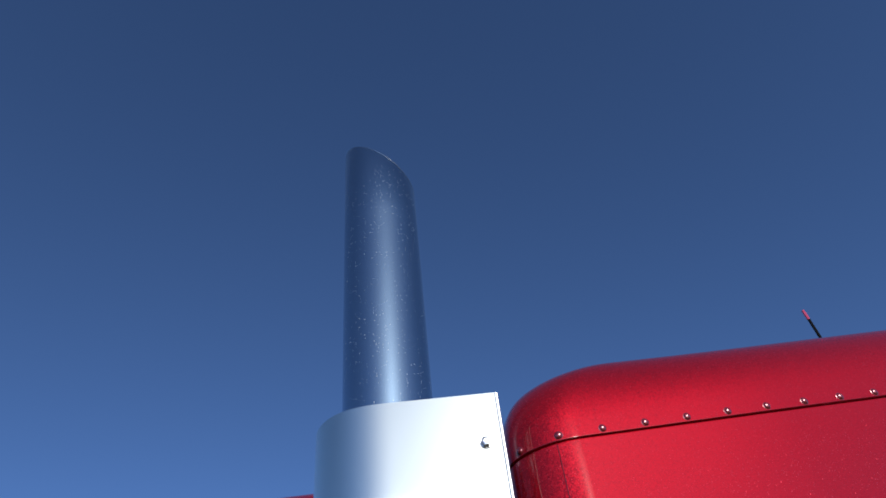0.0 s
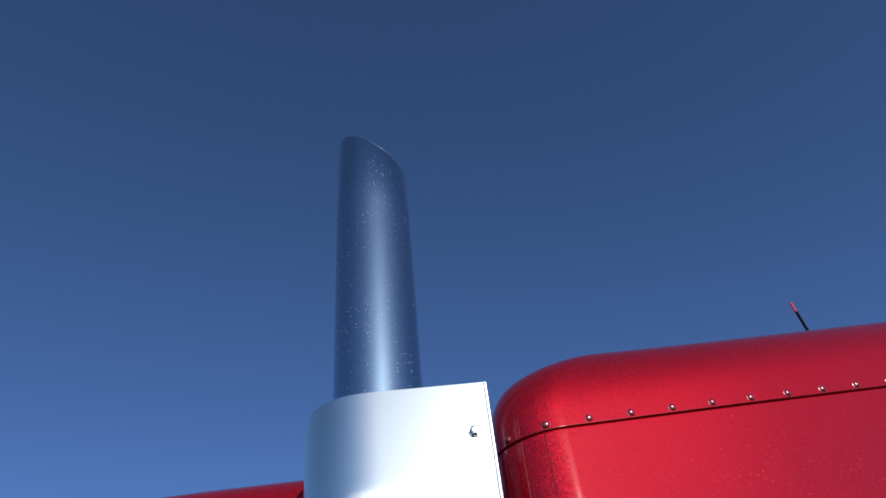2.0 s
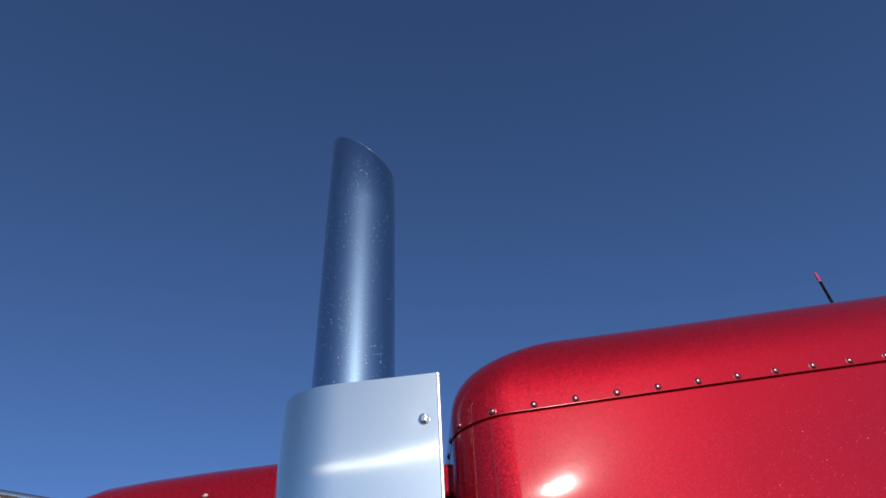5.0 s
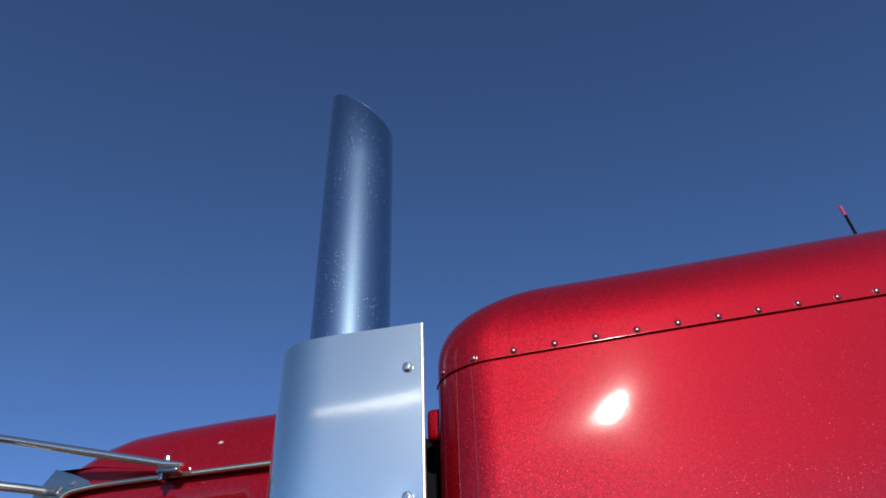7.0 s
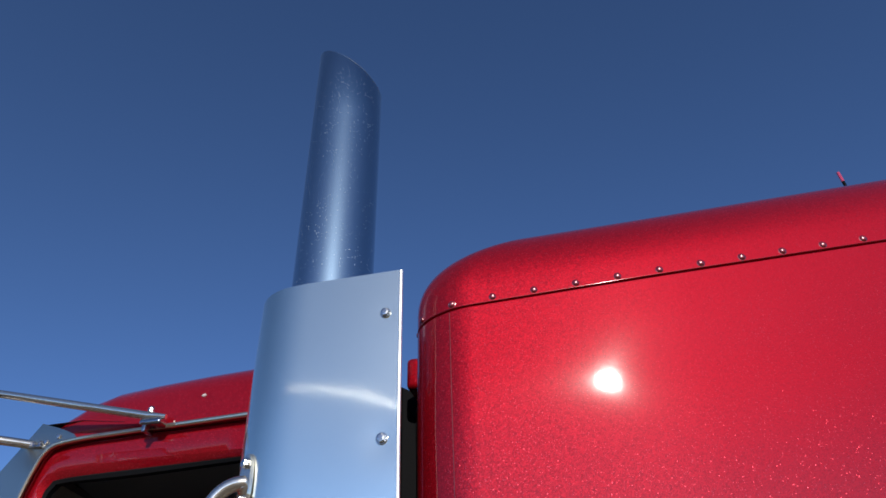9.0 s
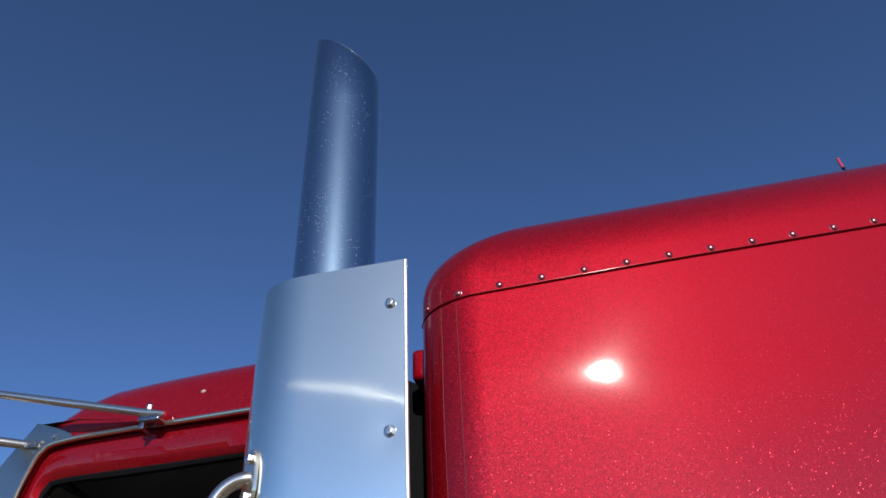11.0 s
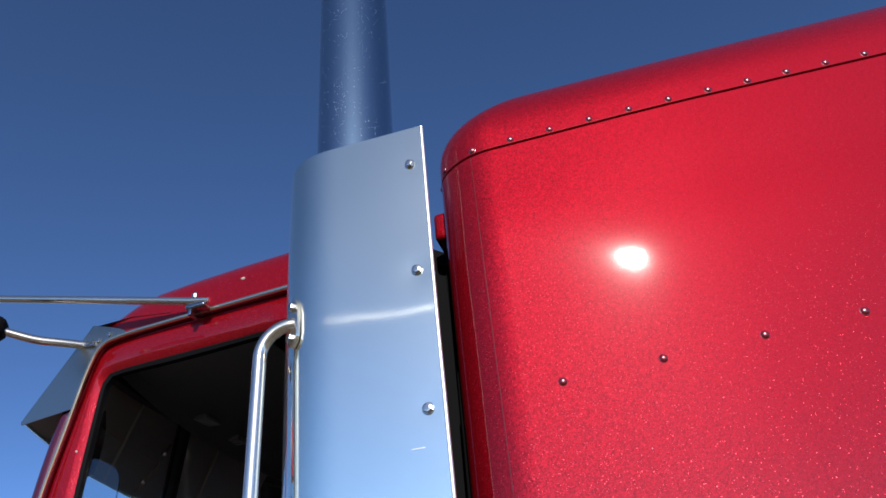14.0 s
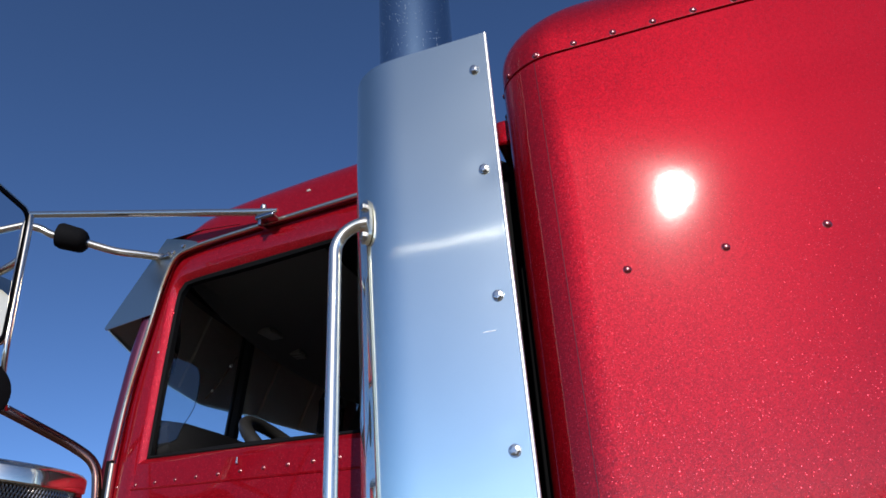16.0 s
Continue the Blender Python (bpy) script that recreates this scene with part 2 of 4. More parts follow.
def again(ob, place, parent):
    """Another object on the same mesh."""
    o = new(ob.name.split(".")[0], ob.data)
    o.parent = parent
    o.matrix_world = place
    return o


def loft(bm, rings, close=True, cap_start=False, cap_end=False):
    vs = [[bm.verts.new(p) for p in r] for r in rings]
    n = len(rings[0])
    for a, b in zip(vs, vs[1:]):
        for i in range(n if close else n - 1):
            bm.faces.new((a[i], a[(i + 1) % n], b[(i + 1) % n], b[i]))
    if cap_start:
        bm.faces.new(list(reversed(vs[0])))
    if cap_end:
        bm.faces.new(vs[-1])
    return vs


def fillet(points, radius, n=6, ends=0.49):
    """Rounds the inner corners of an open path."""
    pts = [Vector(p) for p in points]
    out = [pts[0]]
    for a, b, c in zip(pts, pts[1:], pts[2:]):
        u, v = (a - b), (c - b)
        r = min(radius, u.length * (ends if a is pts[0] else 0.49), v.length * (ends if c is pts[-1] else 0.49))
        p, q = b + u.normalized() * r, b + v.normalized() * r
        for k in range(n + 1):
            s = k / n
            out.append((1 - s) ** 2 * p + 2 * s * (1 - s) * b + s * s * q)
    return out + [pts[-1]]


def sweep(bm, path, radius, segs=14, caps=True):
    """A tube along a path; radius may be a list."""
    path = [Vector(p) for p in path]
    rings, up = [], None
    for i, p in enumerate(path):
        d = (path[min(i + 1, len(path) - 1)] - path[max(i - 1, 0)]).normalized()
        if up is None:
            up = d.orthogonal().normalized()
        up = (up - d * up.dot(d)).normalized()
        side = d.cross(up)
        r = radius[i] if isinstance(radius, (list, tuple)) else radius
        rings.append([p + r * (math.cos(a) * up + math.sin(a) * side) for a in (2 * math.pi * k / segs for k in range(segs))])
    loft(bm, rings, True, caps, caps)


def lathe(bm, profile, centre, segs=40, axis=Vector((0, 0, 1))):
    """Turns (radius, height) pairs round an axis."""
    q = Vector((0, 0, 1)).rotation_difference(axis)
    rings = []
    for r, h in profile:
        rings.append([Vector(centre) + q @ Vector((r * math.cos(a), r * math.sin(a), h)) for a in (2 * math.pi * k / segs for k in range(segs))])
    loft(bm, rings, True, True, True)


def box(bm, lo, hi, bevel=0.0, segs=2):
    r = bmesh.ops.create_cube(bm, size=1.0)
    c, s = (Vector(lo) + Vector(hi)) / 2, Vector(hi) - Vector(lo)
    for v in r["verts"]:
        v.co = Vector(v.co[k] * s[k] for k in range(3)) + c
    if bevel:
        edges = list({e for v in r["verts"] for e in v.link_edges})
        bmesh.ops.bevel(bm, geom=edges, offset=bevel, segments=segs, affect="EDGES", profile=0.5)


def resample(points, n):
    """n points evenly along an open path."""
    pts = [Vector(p) for p in points]
    run = [0.0]
    for a, b in zip(pts, pts[1:]):
        run.append(run[-1] + (b - a).length)
    out, k = [], 0
    for i in range(n):
        s = run[-1] * i / (n - 1)
        while k < len(run) - 2 and run[k + 1] < s:
            k += 1
        f = (s - run[k]) / max(run[k + 1] - run[k], 1e-9)
        out.append(pts[k].lerp(pts[k + 1], f))
    return out


def plate(bm, outline, thick):
    """A sheet from a closed outline of points, thickened along a vector."""
    a = [bm.verts.new(p) for p in outline]
    b = [bm.verts.new(Vector(p) + Vector(thick)) for p in outline]
    n = len(a)
    bm.faces.new(a)
    bm.faces.new(list(reversed(b)))
    for i in range(n):
        bm.faces.new((a[i], b[i], b[(i + 1) % n], a[(i + 1) % n]))
    bmesh.ops.recalc_face_normals(bm, faces=bm.faces)


# ---- the ground ----
bm = bmesh.new()
N = 24
grid = [[bm.verts.new((x, y, -0.0)) for x in np.linspace(-1500, 1500, N)] for y in np.linspace(-1500, 1500, N)]
for i in range(N - 1):
    for j in range(N - 1):
        bm.faces.new((grid[i][j], grid[i][j + 1], grid[i + 1][j + 1], grid[i + 1][j]))
tagged(part("ground", bm, GROUND, smooth=False), "dry brown gravel of an open yard", "ground", kind="structure")

# ---- the truck ----
truck = tagged(new("semi_truck"), "candy red flake conventional semi truck with chrome trim and sleeper", "truck")

# sleeper: x runs back along its side, y into the truck, z up; its yaw and the climb of the rivet rows fit the camera's
# view
S0 = Vector((0.4821, 1.8375, 2.6754))
YAW, RISE = 0.189, 0.124
SX = Vector((math.cos(YAW) * math.cos(RISE), math.sin(YAW) * math.cos(RISE), math.sin(RISE)))
SY = Vector((-math.sin(YAW), math.cos(YAW), 0.0))
SZ = Vector((0, 0, 1))
PITCH = 0.094
LONG, WIDE, FRONT, CORNER = 2.35, 2.44, -0.178, 0.125
# lean of the side sheet in degrees at heights from the seam, set to place the sun's reflection in the camera's view,
# and how far that carries it in
PROFILE_Z = np.linspace(-1.75, 0.35, 211)
tilt = np.interp(PROFILE_Z, (-1.0, -0.8, -0.6, -0.42, -0.34, -0.28, -0.20, -0.145, -0.09), (-1.5, -2.0, -3.0, -3.6, -2.6, -0.75, 0.55, 1.1, 1.3))
tilt = np.convolve(np.pad(tilt, 4, "edge"), np.ones(9) / 9, "valid")
PROFILE_Y = np.cumsum(np.tan(np.radians(tilt))) * 0.01
WRING = np.interp(PROFILE_Z, (-0.6, -0.44, -0.38, -0.30, -0.22, -0.14, 0.0), (0.0, -0.3, 0.05, 0.6, 1.45, 0.4, 0.0))
WRING = np.convolve(np.pad(WRING, 5, "edge"), np.ones(11) / 11, "valid")
PROFILE_Y -= np.interp(0.0, PROFILE_Z, PROFILE_Y)


def sl(x, y, z):
    # the upright profile of the sheet, swelling between its rows of rivets and tucked in below to fit the camera's view
    y += float(np.interp(z, PROFILE_Z, PROFILE_Y))
    # wrung slightly, to move the sun's reflection to where the camera sees it
    y += radians(float(np.interp(z, PROFILE_Z, WRING))) * 0.3 * math.tanh((x - 0.18) / 0.3) * max(0.0, min(1.0, 1 - y / 0.2))
    # and turned in a little towards the front to fit the camera's view
    turn = 0.0 if x > 0.5 else (0.5 - x) ** 2 / 0.56 if x > 0.22 else 0.36 - x
    y, z = y + 0.08 * turn * max(0.0, min(1.0, 1 - y / 0.2)), z + 0.032 * turn + max(0.0, min(1.0, z / 0.2)) * 0.02 * (x - 0.75)
    return S0 + SX * x + SY * y + SZ * z


def sleeper_outline(inset, corner, n=12):
    """The plan of the sleeper as a rounded box, from the front corner round."""
    x0, x1, y0, y1 = FRONT + inset, LONG - inset, inset, WIDE - inset
    out = []
    for cx, cy, a0 in ((x0 + corner, y0 + corner, 180), (x1 - corner, y0 + corner, 270), (x1 - corner, y1 - corner, 0), (x0 + corner, y1 - corner, 90)):
        for k in range(n + 1):
            a = radians(a0 + 90 * k / n)
            out.append((cx + corner * math.cos(a), cy + corner * math.sin(a)))
        if a0 == 180:
            out += [(x0 + corner + s, y0) for s in (0.002, *(0.04 * k for k in range(1, 13)), 0.8, 1.4)]
    return out


def ring(outline, z):
    return [sl(x, y, z) for x, y in outline]


bm = bmesh.new()
rings = [ring(sleeper_outline(0.0, CORNER), z) for z in [-1.75, -1.2, -0.8] + [-0.6175 + 0.04 * k for k in range(16)]]
rings += [ring(sleeper_outline(0.006, CORNER - 0.006), -0.0165), ring(sleeper_outline(0.007, CORNER - 0.006), -0.008)]
loft(bm, rings, True, True, True)
sleeper = part("sleeper", bm, RED, truck, "red flake sleeper box with riveted seams")
bm = bmesh.new()
cap_rings = [ring(sleeper_outline(0.005, CORNER - 0.005), -0.0115), ring(sleeper_outline(-0.001, CORNER + 0.001), -0.0105)]
A_IN, A_UP = 0.20, 0.255
for k in range(15):
    a = radians(90 * k / 14)
    d = A_IN * (1 - math.cos(a))
    cap_rings.append(ring(sleeper_outline(d - 0.001, CORNER + 0.45 * d), 0.03 + (A_UP - 0.03) * math.sin(a)))
cap_rings.append(ring(sleeper_outline(0.55, 0.2), A_UP + 0.02))
loft(bm, cap_rings, True, True, True)
roof_cap = part("roof_cap", bm, RED, sleeper, "rounded red roof cap above a dark seam")

# bead added along the lower edge of the cap to catch sun glints
bm = bmesh.new()
sweep(bm, ring(sleeper_outline(-0.0004, CORNER + 0.0004)[3:29], -0.0100), 0.0007, 6)
part("rolled_edge", bm, LIP, roof_cap, "glossy bead added along the seam for glints")


def rivet_mesh(r=0.0068, h=0.0050):
    bm = bmesh.new()
    # the sheet is drawn up a little round each rivet
    prof = [(r * 1.40, -0.0015), (r * 1.38, -0.0001), (r * 1.22, 0.0003), (r * 1.06, 0.0010), (r, 0.0015)]
    prof += [(r * math.cos(a), 0.0018 + (h - 0.0018) * math.sin(a)) for a in (0.4, 0.8, 1.15, 1.45)]
    lathe(bm, prof, (0, 0, 0), 18)
    return bm


def facing(place, out):
    """A pose at a place whose z points out."""
    return Matrix.Translation(place) @ Vector((0, 0, 1)).rotation_difference(Vector(out)).to_matrix().to_4x4()


first = None


def rivet(place, out, parent):
    global first
    if first is None:
        first = part("rivet", rivet_mesh(), RIVET, parent)
        first.matrix_world = facing(place, out)
        return first
    return again(first, facing(place, out), parent)


# rivets along the seam, round the front corner
for k in range(-6, 23):
    s = PITCH * k
    edge = FRONT + CORNER
    if s >= edge:
        p, o = sl(s, -0.001, 0), -SY
    else:
        a = min((edge - s) / CORNER, math.pi / 2)
        rest = max((edge - s) - CORNER * math.pi / 2, 0)
        o = -SY * math.cos(a) - SX * math.sin(a)
        p = sl(edge - CORNER * math.sin(a), CORNER * (1 - math.cos(a)) + rest, 0) + o * 0.001
    rivet(p, o, sleeper)
for k in range(0, 11):
    rivet(sl(0.022 + 0.193 * k, 0, -0.603), -SY, sleeper)

# wrap panel round the front corner of the sleeper, its edge a fine line
bm = bmesh.new()


def wrap_plan(off):
    e = FRONT + CORNER
    pts = [(e - (CORNER + off) * math.sin(a), CORNER - (CORNER + off) * math.cos(a)) for a in (radians(21.7 + 68.3 * k / 12) for k in range(13))]
    return pts + [(FRONT - off, 0.5)]


outer, inner = wrap_plan(0.0011), wrap_plan(0.0003)
loop = outer + list(reversed(inner))
loft(bm, [[sl(x, y, z) for x, y in loop] for z in [-1.75, -1.2, -0.8] + [-0.6175 + 0.0399 * k for k in range(16)]], True, True, True)
panel = part("corner_panel", bm, RED, sleeper, "red wrap panel round the front corner")

# bead added along the panel's edge to catch an upright glint
bm = bmesh.new()
ex, ey = wrap_plan(0.0008)[0]
sweep(bm, [sl(ex, ey, z) for z in [-1.75, -1.2, -0.8] + [-0.6175 + 0.0399 * k for k in range(16)]], 0.0010, 8)
part("panel_edge", bm, LIP, panel, "glossy bead added along the panel edge for glints")

# antenna on the sleeper roof
bm = bmesh.new()
sweep(bm, [(1.812, 3.03, 2.94), (1.804, 3.03, 3.35), (1.785, 3.03, 3.72)], [0.009, 0.007, 0.006], 8)
antenna = part("antenna", bm, BLACK, truck, "thin black whip antenna with a red tip")
bm = bmesh.new()
sweep(bm, [(1.785, 3.03, 3.71), (1.781, 3.03, 3.759)], [0.0065, 0.0065], 8)
part("antenna_tip", bm, AMBER, antenna, "glossy red tip")

# ---- exhaust stack, cut at a slant, open at the top ----
CX, CY, CR = 0.028, 2.005, 0.107
SEG = 72


def stack_ring(r, z, cut=None):
    out = []
    for k in range(SEG):
        a = 2 * math.pi * k / SEG
        x, y = r * math.cos(a), r * math.sin(a)
        out.append((CX + x, CY + y, z if cut is None else cut - 0.86 * x - 0.05 * y))
    return out


bm = bmesh.new()
rings = [stack_ring(CR, z) for z in (0.95, 1.6, 2.2, 2.7, 3.0, 3.25, 3.45)]
rings += [stack_ring(CR, 0, 3.698), stack_ring(CR - 0.0012, 0, 3.701), stack_ring(CR - 0.004, 0, 3.698)]
rings += [stack_ring(CR - 0.004, z) for z in (3.45, 3.0, 2.2)]
loft(bm, rings, True, True, False)
stack = part("exhaust_pipe", bm, PIPE, truck, "tall polished steel exhaust stack with a slanted open tip")

# bead of brighter steel added for the highlight along the cut rim
bm = bmesh.new()
tip = [Vector(p) for p in stack_ring(CR - 0.002, 0, 3.6995)]
sweep(bm, tip + [tip[0]], 0.0022, 8, False)
part("pipe_rim", bm, STEEL, stack, "bright bead along the cut rim of the slanted tip")

# ---- heat shield wrapped round the front of the stack ----
HX, HR, HFLAT, HREAR, HTOP = 0.0180, 0.150, 1.840, 0.269, 2.781


# the sheet stands upright above and leans out a little below, bent so the sun's band falls right in the camera's view
LEAN_Z = np.linspace(0.9, 2.8, 381)
LEAN_Y = np.cumsum(np.interp(LEAN_Z, (1.6, 1.85, 2.12, 2.22, 2.30, 2.38, 2.47), (-0.029, -0.040, -0.046, -0.047, -0.033, -0.012, 0.0))) * 0.005
LEAN_Y = np.convolve(np.pad(LEAN_Y, 8, "edge"), np.ones(17) / 17, "valid")
LEAN_Y -= np.interp(HTOP, LEAN_Z, LEAN_Y)


def lean(z):
    """How far the sheet stands in at a height."""
    return float(np.interp(z, LEAN_Z, LEAN_Y))


def shield_round(ease=0.10, step=0.006):
    """The bend of the sheet in plan, from the flat on: points and normals, the curve tightening gradually."""
    x, y, a, out = 0.0, HFLAT, 0.0, []
    while a < radians(198):
        out.append((x, y, -math.sin(a), -math.cos(a)))
        x, y = x - step * math.cos(a), y + step * math.sin(a)
        a += step * min((len(out) * step) / ease, 1.0) / (HR * 0.90)
    left = min(p[0] for p in out)
    return [(p[0] - left + HX - HR, *p[1:]) for p in out]


ROUND = shield_round()


def shield_plan(off):
    rear = [HREAR - (HREAR - ROUND[0][0]) * k / 26 for k in range(26)]
    return [(x, HFLAT - off) for x in rear] + [(x + u * off, y + v * off) for x, y, u, v in ROUND]


BOLT_X, BOLT_Z, BOLT_STEP = 0.234, 2.669, 0.2964
bm = bmesh.new()
outer, inner = shield_plan(0.0), shield_plan(-0.003)
loop = outer + list(reversed(inner))
zs = [0.95 + (HTOP - 0.95) * k / 170 for k in range(171)]
rows = []
for z in zs:
    row, stand = [], lean(z)
    for x, y in loop:
        # the bolts draw the sheet in a little; the free rear edge is not quite straight
        dent = sum((0.0011 if k == 1 else 0.0003) * math.exp(-((x - BOLT_X) ** 2 + (z - BOLT_Z + BOLT_STEP * k) ** 2) / (2 * (0.026 if k == 1 else 0.018) ** 2)) for k in range(6)) if x > 0.1 else 0.0
        twist = 0.12 * max(x - 0.14, -0.14) * (z - 2.40) * math.exp(-(((z - 2.42) / 0.16) ** 2))
        row.append((x, y + dent + twist + stand, z))
    rows.append(row)
loft(bm, rows, True, True, True)
shield = part("heat_shield", bm, SHIELD, truck, "polished sheet steel heat shield with a bright cut edge")


def bolt_mesh(r=0.0105):
    bm = bmesh.new()
    lathe(bm, [(r * 1.2, 0), (r * 1.2, 0.0018), (r * 1.15, 0.0024)], (0, 0, 0), 20)
    lathe(bm, [(r * 0.98, 0.0022), (r, 0.003), (r, 0.0075), (r * 0.88, 0.0092), (r * 0.5, 0.0098)], (0, 0, 0), 6)
    return bm


bolt0 = part("bolt", bolt_mesh(), STEEL, shield, "hex head bolt on a washer", smooth=False)
bolt0.matrix_world = facing((0.234, HFLAT + 0.0004 + lean(2.669), 2.669), (0, -1, 0))
for k in range(1, 6):
    z = 2.669 - 0.2964 * k + 0.0045 * min(k, 2) - 0.014 * max(k - 1, 0)
    again(bolt0, facing((0.234, HFLAT + 0.0004 + lean(z), z), (0, -1, 0)) @ pose(0, 0, 0, 0, 0, 17 * k), shield)
# bead of paler metal added along the rear edge for its sunlit line
bm = bmesh.new()
sweep(bm, [(HREAR, HFLAT + 0.0015 + lean(z), z) for z in (0.95, 1.5, *(1.7 + 0.05 * k for k in range(22)), HTOP - 0.002)], 0.0040, 10)
part("rolled_edge", bm, EDGE, shield, "bright bead added along the rear edge")
# a scuff and a small tag mark on the sheet
bm = bmesh.new()
SY0 = HFLAT + lean(1.998)
box(bm, (0.196, SY0 - 0.0006, 1.9978), (0.222, SY0 + 0.001, 1.9990))
part("scratch", bm, material("bare_scratch", (0.9, 0.9, 0.9), 0.6, 0.5), shield, "short bright scratch", smooth=False)

# ---- grab handle bolted to the round of the shield ----
gd = Vector((-0.53, -0.848, 0)).normalized()
near = max(ROUND, key=lambda p: p[2] * gd.x + p[3] * gd.y)
gp = Vector((near[0], near[1] + lean(2.322), 0))
GX, GY = -0.140, 1.850
gt = 2.322
into = Vector((gp.x - GX, gp.y - GY, 0))
RB = into.length - 0.006
into.normalize()
bend = [Vector((GX, GY, gt - RB)) + into * RB * (1 - math.cos(a)) + Vector((0, 0, RB * math.sin(a))) for a in (radians(7.5 * k) for k in range(13))]
inside = gp - gd * 0.02
lower = [Vector((p.x, p.y, 1.04 + gt - p.z)) for p in bend]
tube = [inside + Vector((0.004, 0, gt - 0.001))] + list(reversed(bend)) + lower + [inside + Vector((0.004, 0, 1.041))]
bm = bmesh.new()
sweep(bm, tube, 0.0150, 20)
handle = part("grab_handle", bm, CHROME, truck, "polished tubular grab handle beside the window")
side = Vector((-gd.y, gd.x, 0))
for zc in (gt, 1.04):
    bm = bmesh.new()
    prof = []
    for k in range(20):
        a = 2 * math.pi * k / 20
        u, v = 0.021 * math.cos(a), 0.060 * math.copysign(abs(math.sin(a)) ** 0.75, math.sin(a))
        prof.append(Vector((gp.x, gp.y, zc)) + side * u + Vector((0, 0, v)) - gd * 0.001)
    plate(bm, prof, gd * 0.009)
    part("flange", bm, CHROME, handle, "oval chrome mounting flange")
    for dz in (0.038, -0.038):
        b = again(bolt0, facing(Vector((gp.x, gp.y, zc + dz)) + gd * 0.008, gd), handle)

# ---- cab ----
CAB_Y, MID, HALF = 2.300, 3.150, 0.862

# roof: rounded across, falling at the front
def roof_rings(shrink):
    rr = []
    for x, h, zg in ((-0.09, 0.272, 2.668), (-0.20, 0.272, 2.664), (-0.45, 0.272, 2.655), (-0.65, 0.265, 2.648), (-0.80, 0.254, 2.642), (-0.90, 0.222, 2.636), (-0.98, 0.165, 2.628), (-1.05, 0.10, 2.615), (-1.10, 0.03, 2.60)):
        row = []
        for k in range(33):
            a = math.pi * k / 32
            c, s = math.cos(a), math.sin(a)
            e = 2 / 3.5
            bow = -0.14 * (1 - abs(c) ** 2) * max(0, min(1, (-x - 0.5) / 0.6))
            row.append((x + bow, MID - (HALF - shrink) * math.copysign(abs(c) ** e, c), zg + (h - shrink) * abs(s) ** e))
        rr.append(row)
    return rr


bm = bmesh.new()
loft(bm, roof_rings(0.0), False)
cab = part("cab", bm, DOOR_RED, truck, "red flake cab with a rounded riveted roof")


def side_loops():
    """Outer edge of the door and its window, each as four runs: front, top, back, bottom."""
    front = fillet([(-1.168, 0, 1.0), (-1.168, 0, 1.907), (-1.146, 0, 2.103), (-1.094, 0, 2.31), (-1.035, 0, 2.52)], 0.1, 5)
    top = fillet([(-1.035, 0, 2.52), (-1.004, 0, 2.600), (-0.90, 0, 2.613), (-0.713, 0, 2.622), (-0.130, 0, 2.645)], 0.08, 6)
    back = [(-0.130, 0, 2.645), (-0.130, 0, 1.0)]
    bottom = [(-0.130, 0, 1.0), (-1.168, 0, 1.0)]
    wf = fillet([(-1.063, 0, 1.899), (-1.043, 0, 2.182), (-1.018, 0, 2.44)], 0.1, 4)
    wt = fillet([(-1.018, 0, 2.44), (-1.006, 0, 2.512), (-0.90, 0, 2.522), (-0.170, 0, 2.553)], 0.06, 6)
    wb = [(-0.170, 0, 2.553), (-0.170, 0, 1.930)]
    wbt = [(-0.170, 0, 1.930), (-1.063, 0, 1.899)]
    n = 22
    outer = [p for r in (front, top, back, bottom) for p in resample(r, n)[:-1]]
    inner = [p for r in (wf, wt, wb, wbt) for p in resample(r, n)[:-1]]
    return outer, inner


OUT_LOOP, WIN_LOOP = side_loops()


def at_y(loop, y, grow=0.0, centre=Vector((-0.67, 0, 2.22))):
    return [Vector((p.x, y, p.z)) + ((p - centre).normalized() * grow) for p in loop]


def door(y, s):
    """A door skin with its window hole; s: +1 thickens to greater y."""
    bm = bmesh.new()
    rr = [at_y(OUT_LOOP, y + s * 0.045, 0.016), at_y(OUT_LOOP, y + s * 0.006, 0.016), at_y(OUT_LOOP, y + s * 0.001, 0.012), at_y(OUT_LOOP, y, 0.008)]
    rr += [at_y(WIN_LOOP, y, 0.030), at_y(WIN_LOOP, y + s * 0.002, 0.026), at_y(WIN_LOOP, y + s * 0.010, 0.006), at_y(WIN_LOOP, y + s * 0.016, 0.0), at_y(WIN_LOOP, y + s * 0.045, 0.0)]
    loft(bm, rr)
    for v in bm.verts:
        # the skin slants out below the window to keep the sun's reflection out of view
        v.co.y -= s * 0.04 * max(0.0, 1.9 - v.co.z)
    bmesh.ops.recalc_face_normals(bm, faces=bm.faces)
    return bm


near_door = part("door", door(CAB_Y, 1), DOOR_RED, truck, "red driver door with a riveted panel below the window")
bm = bmesh.new()
ra = [at_y(WIN_LOOP, CAB_Y + 0.014, 0.003), at_y(WIN_LOOP, CAB_Y + 0.011, -0.002), at_y(WIN_LOOP, CAB_Y + 0.016, -0.014), at_y(WIN_LOOP, CAB_Y + 0.034, -0.016), at_y(WIN_LOOP, CAB_Y + 0.036, 0.003)]
loft(bm, ra + [ra[0]])
part("window_seal", bm, BLACK, near_door, "black rubber window seal")
# clear sheet added for a pale sky glare, outlined to fit the camera's view
bm = bmesh.new()
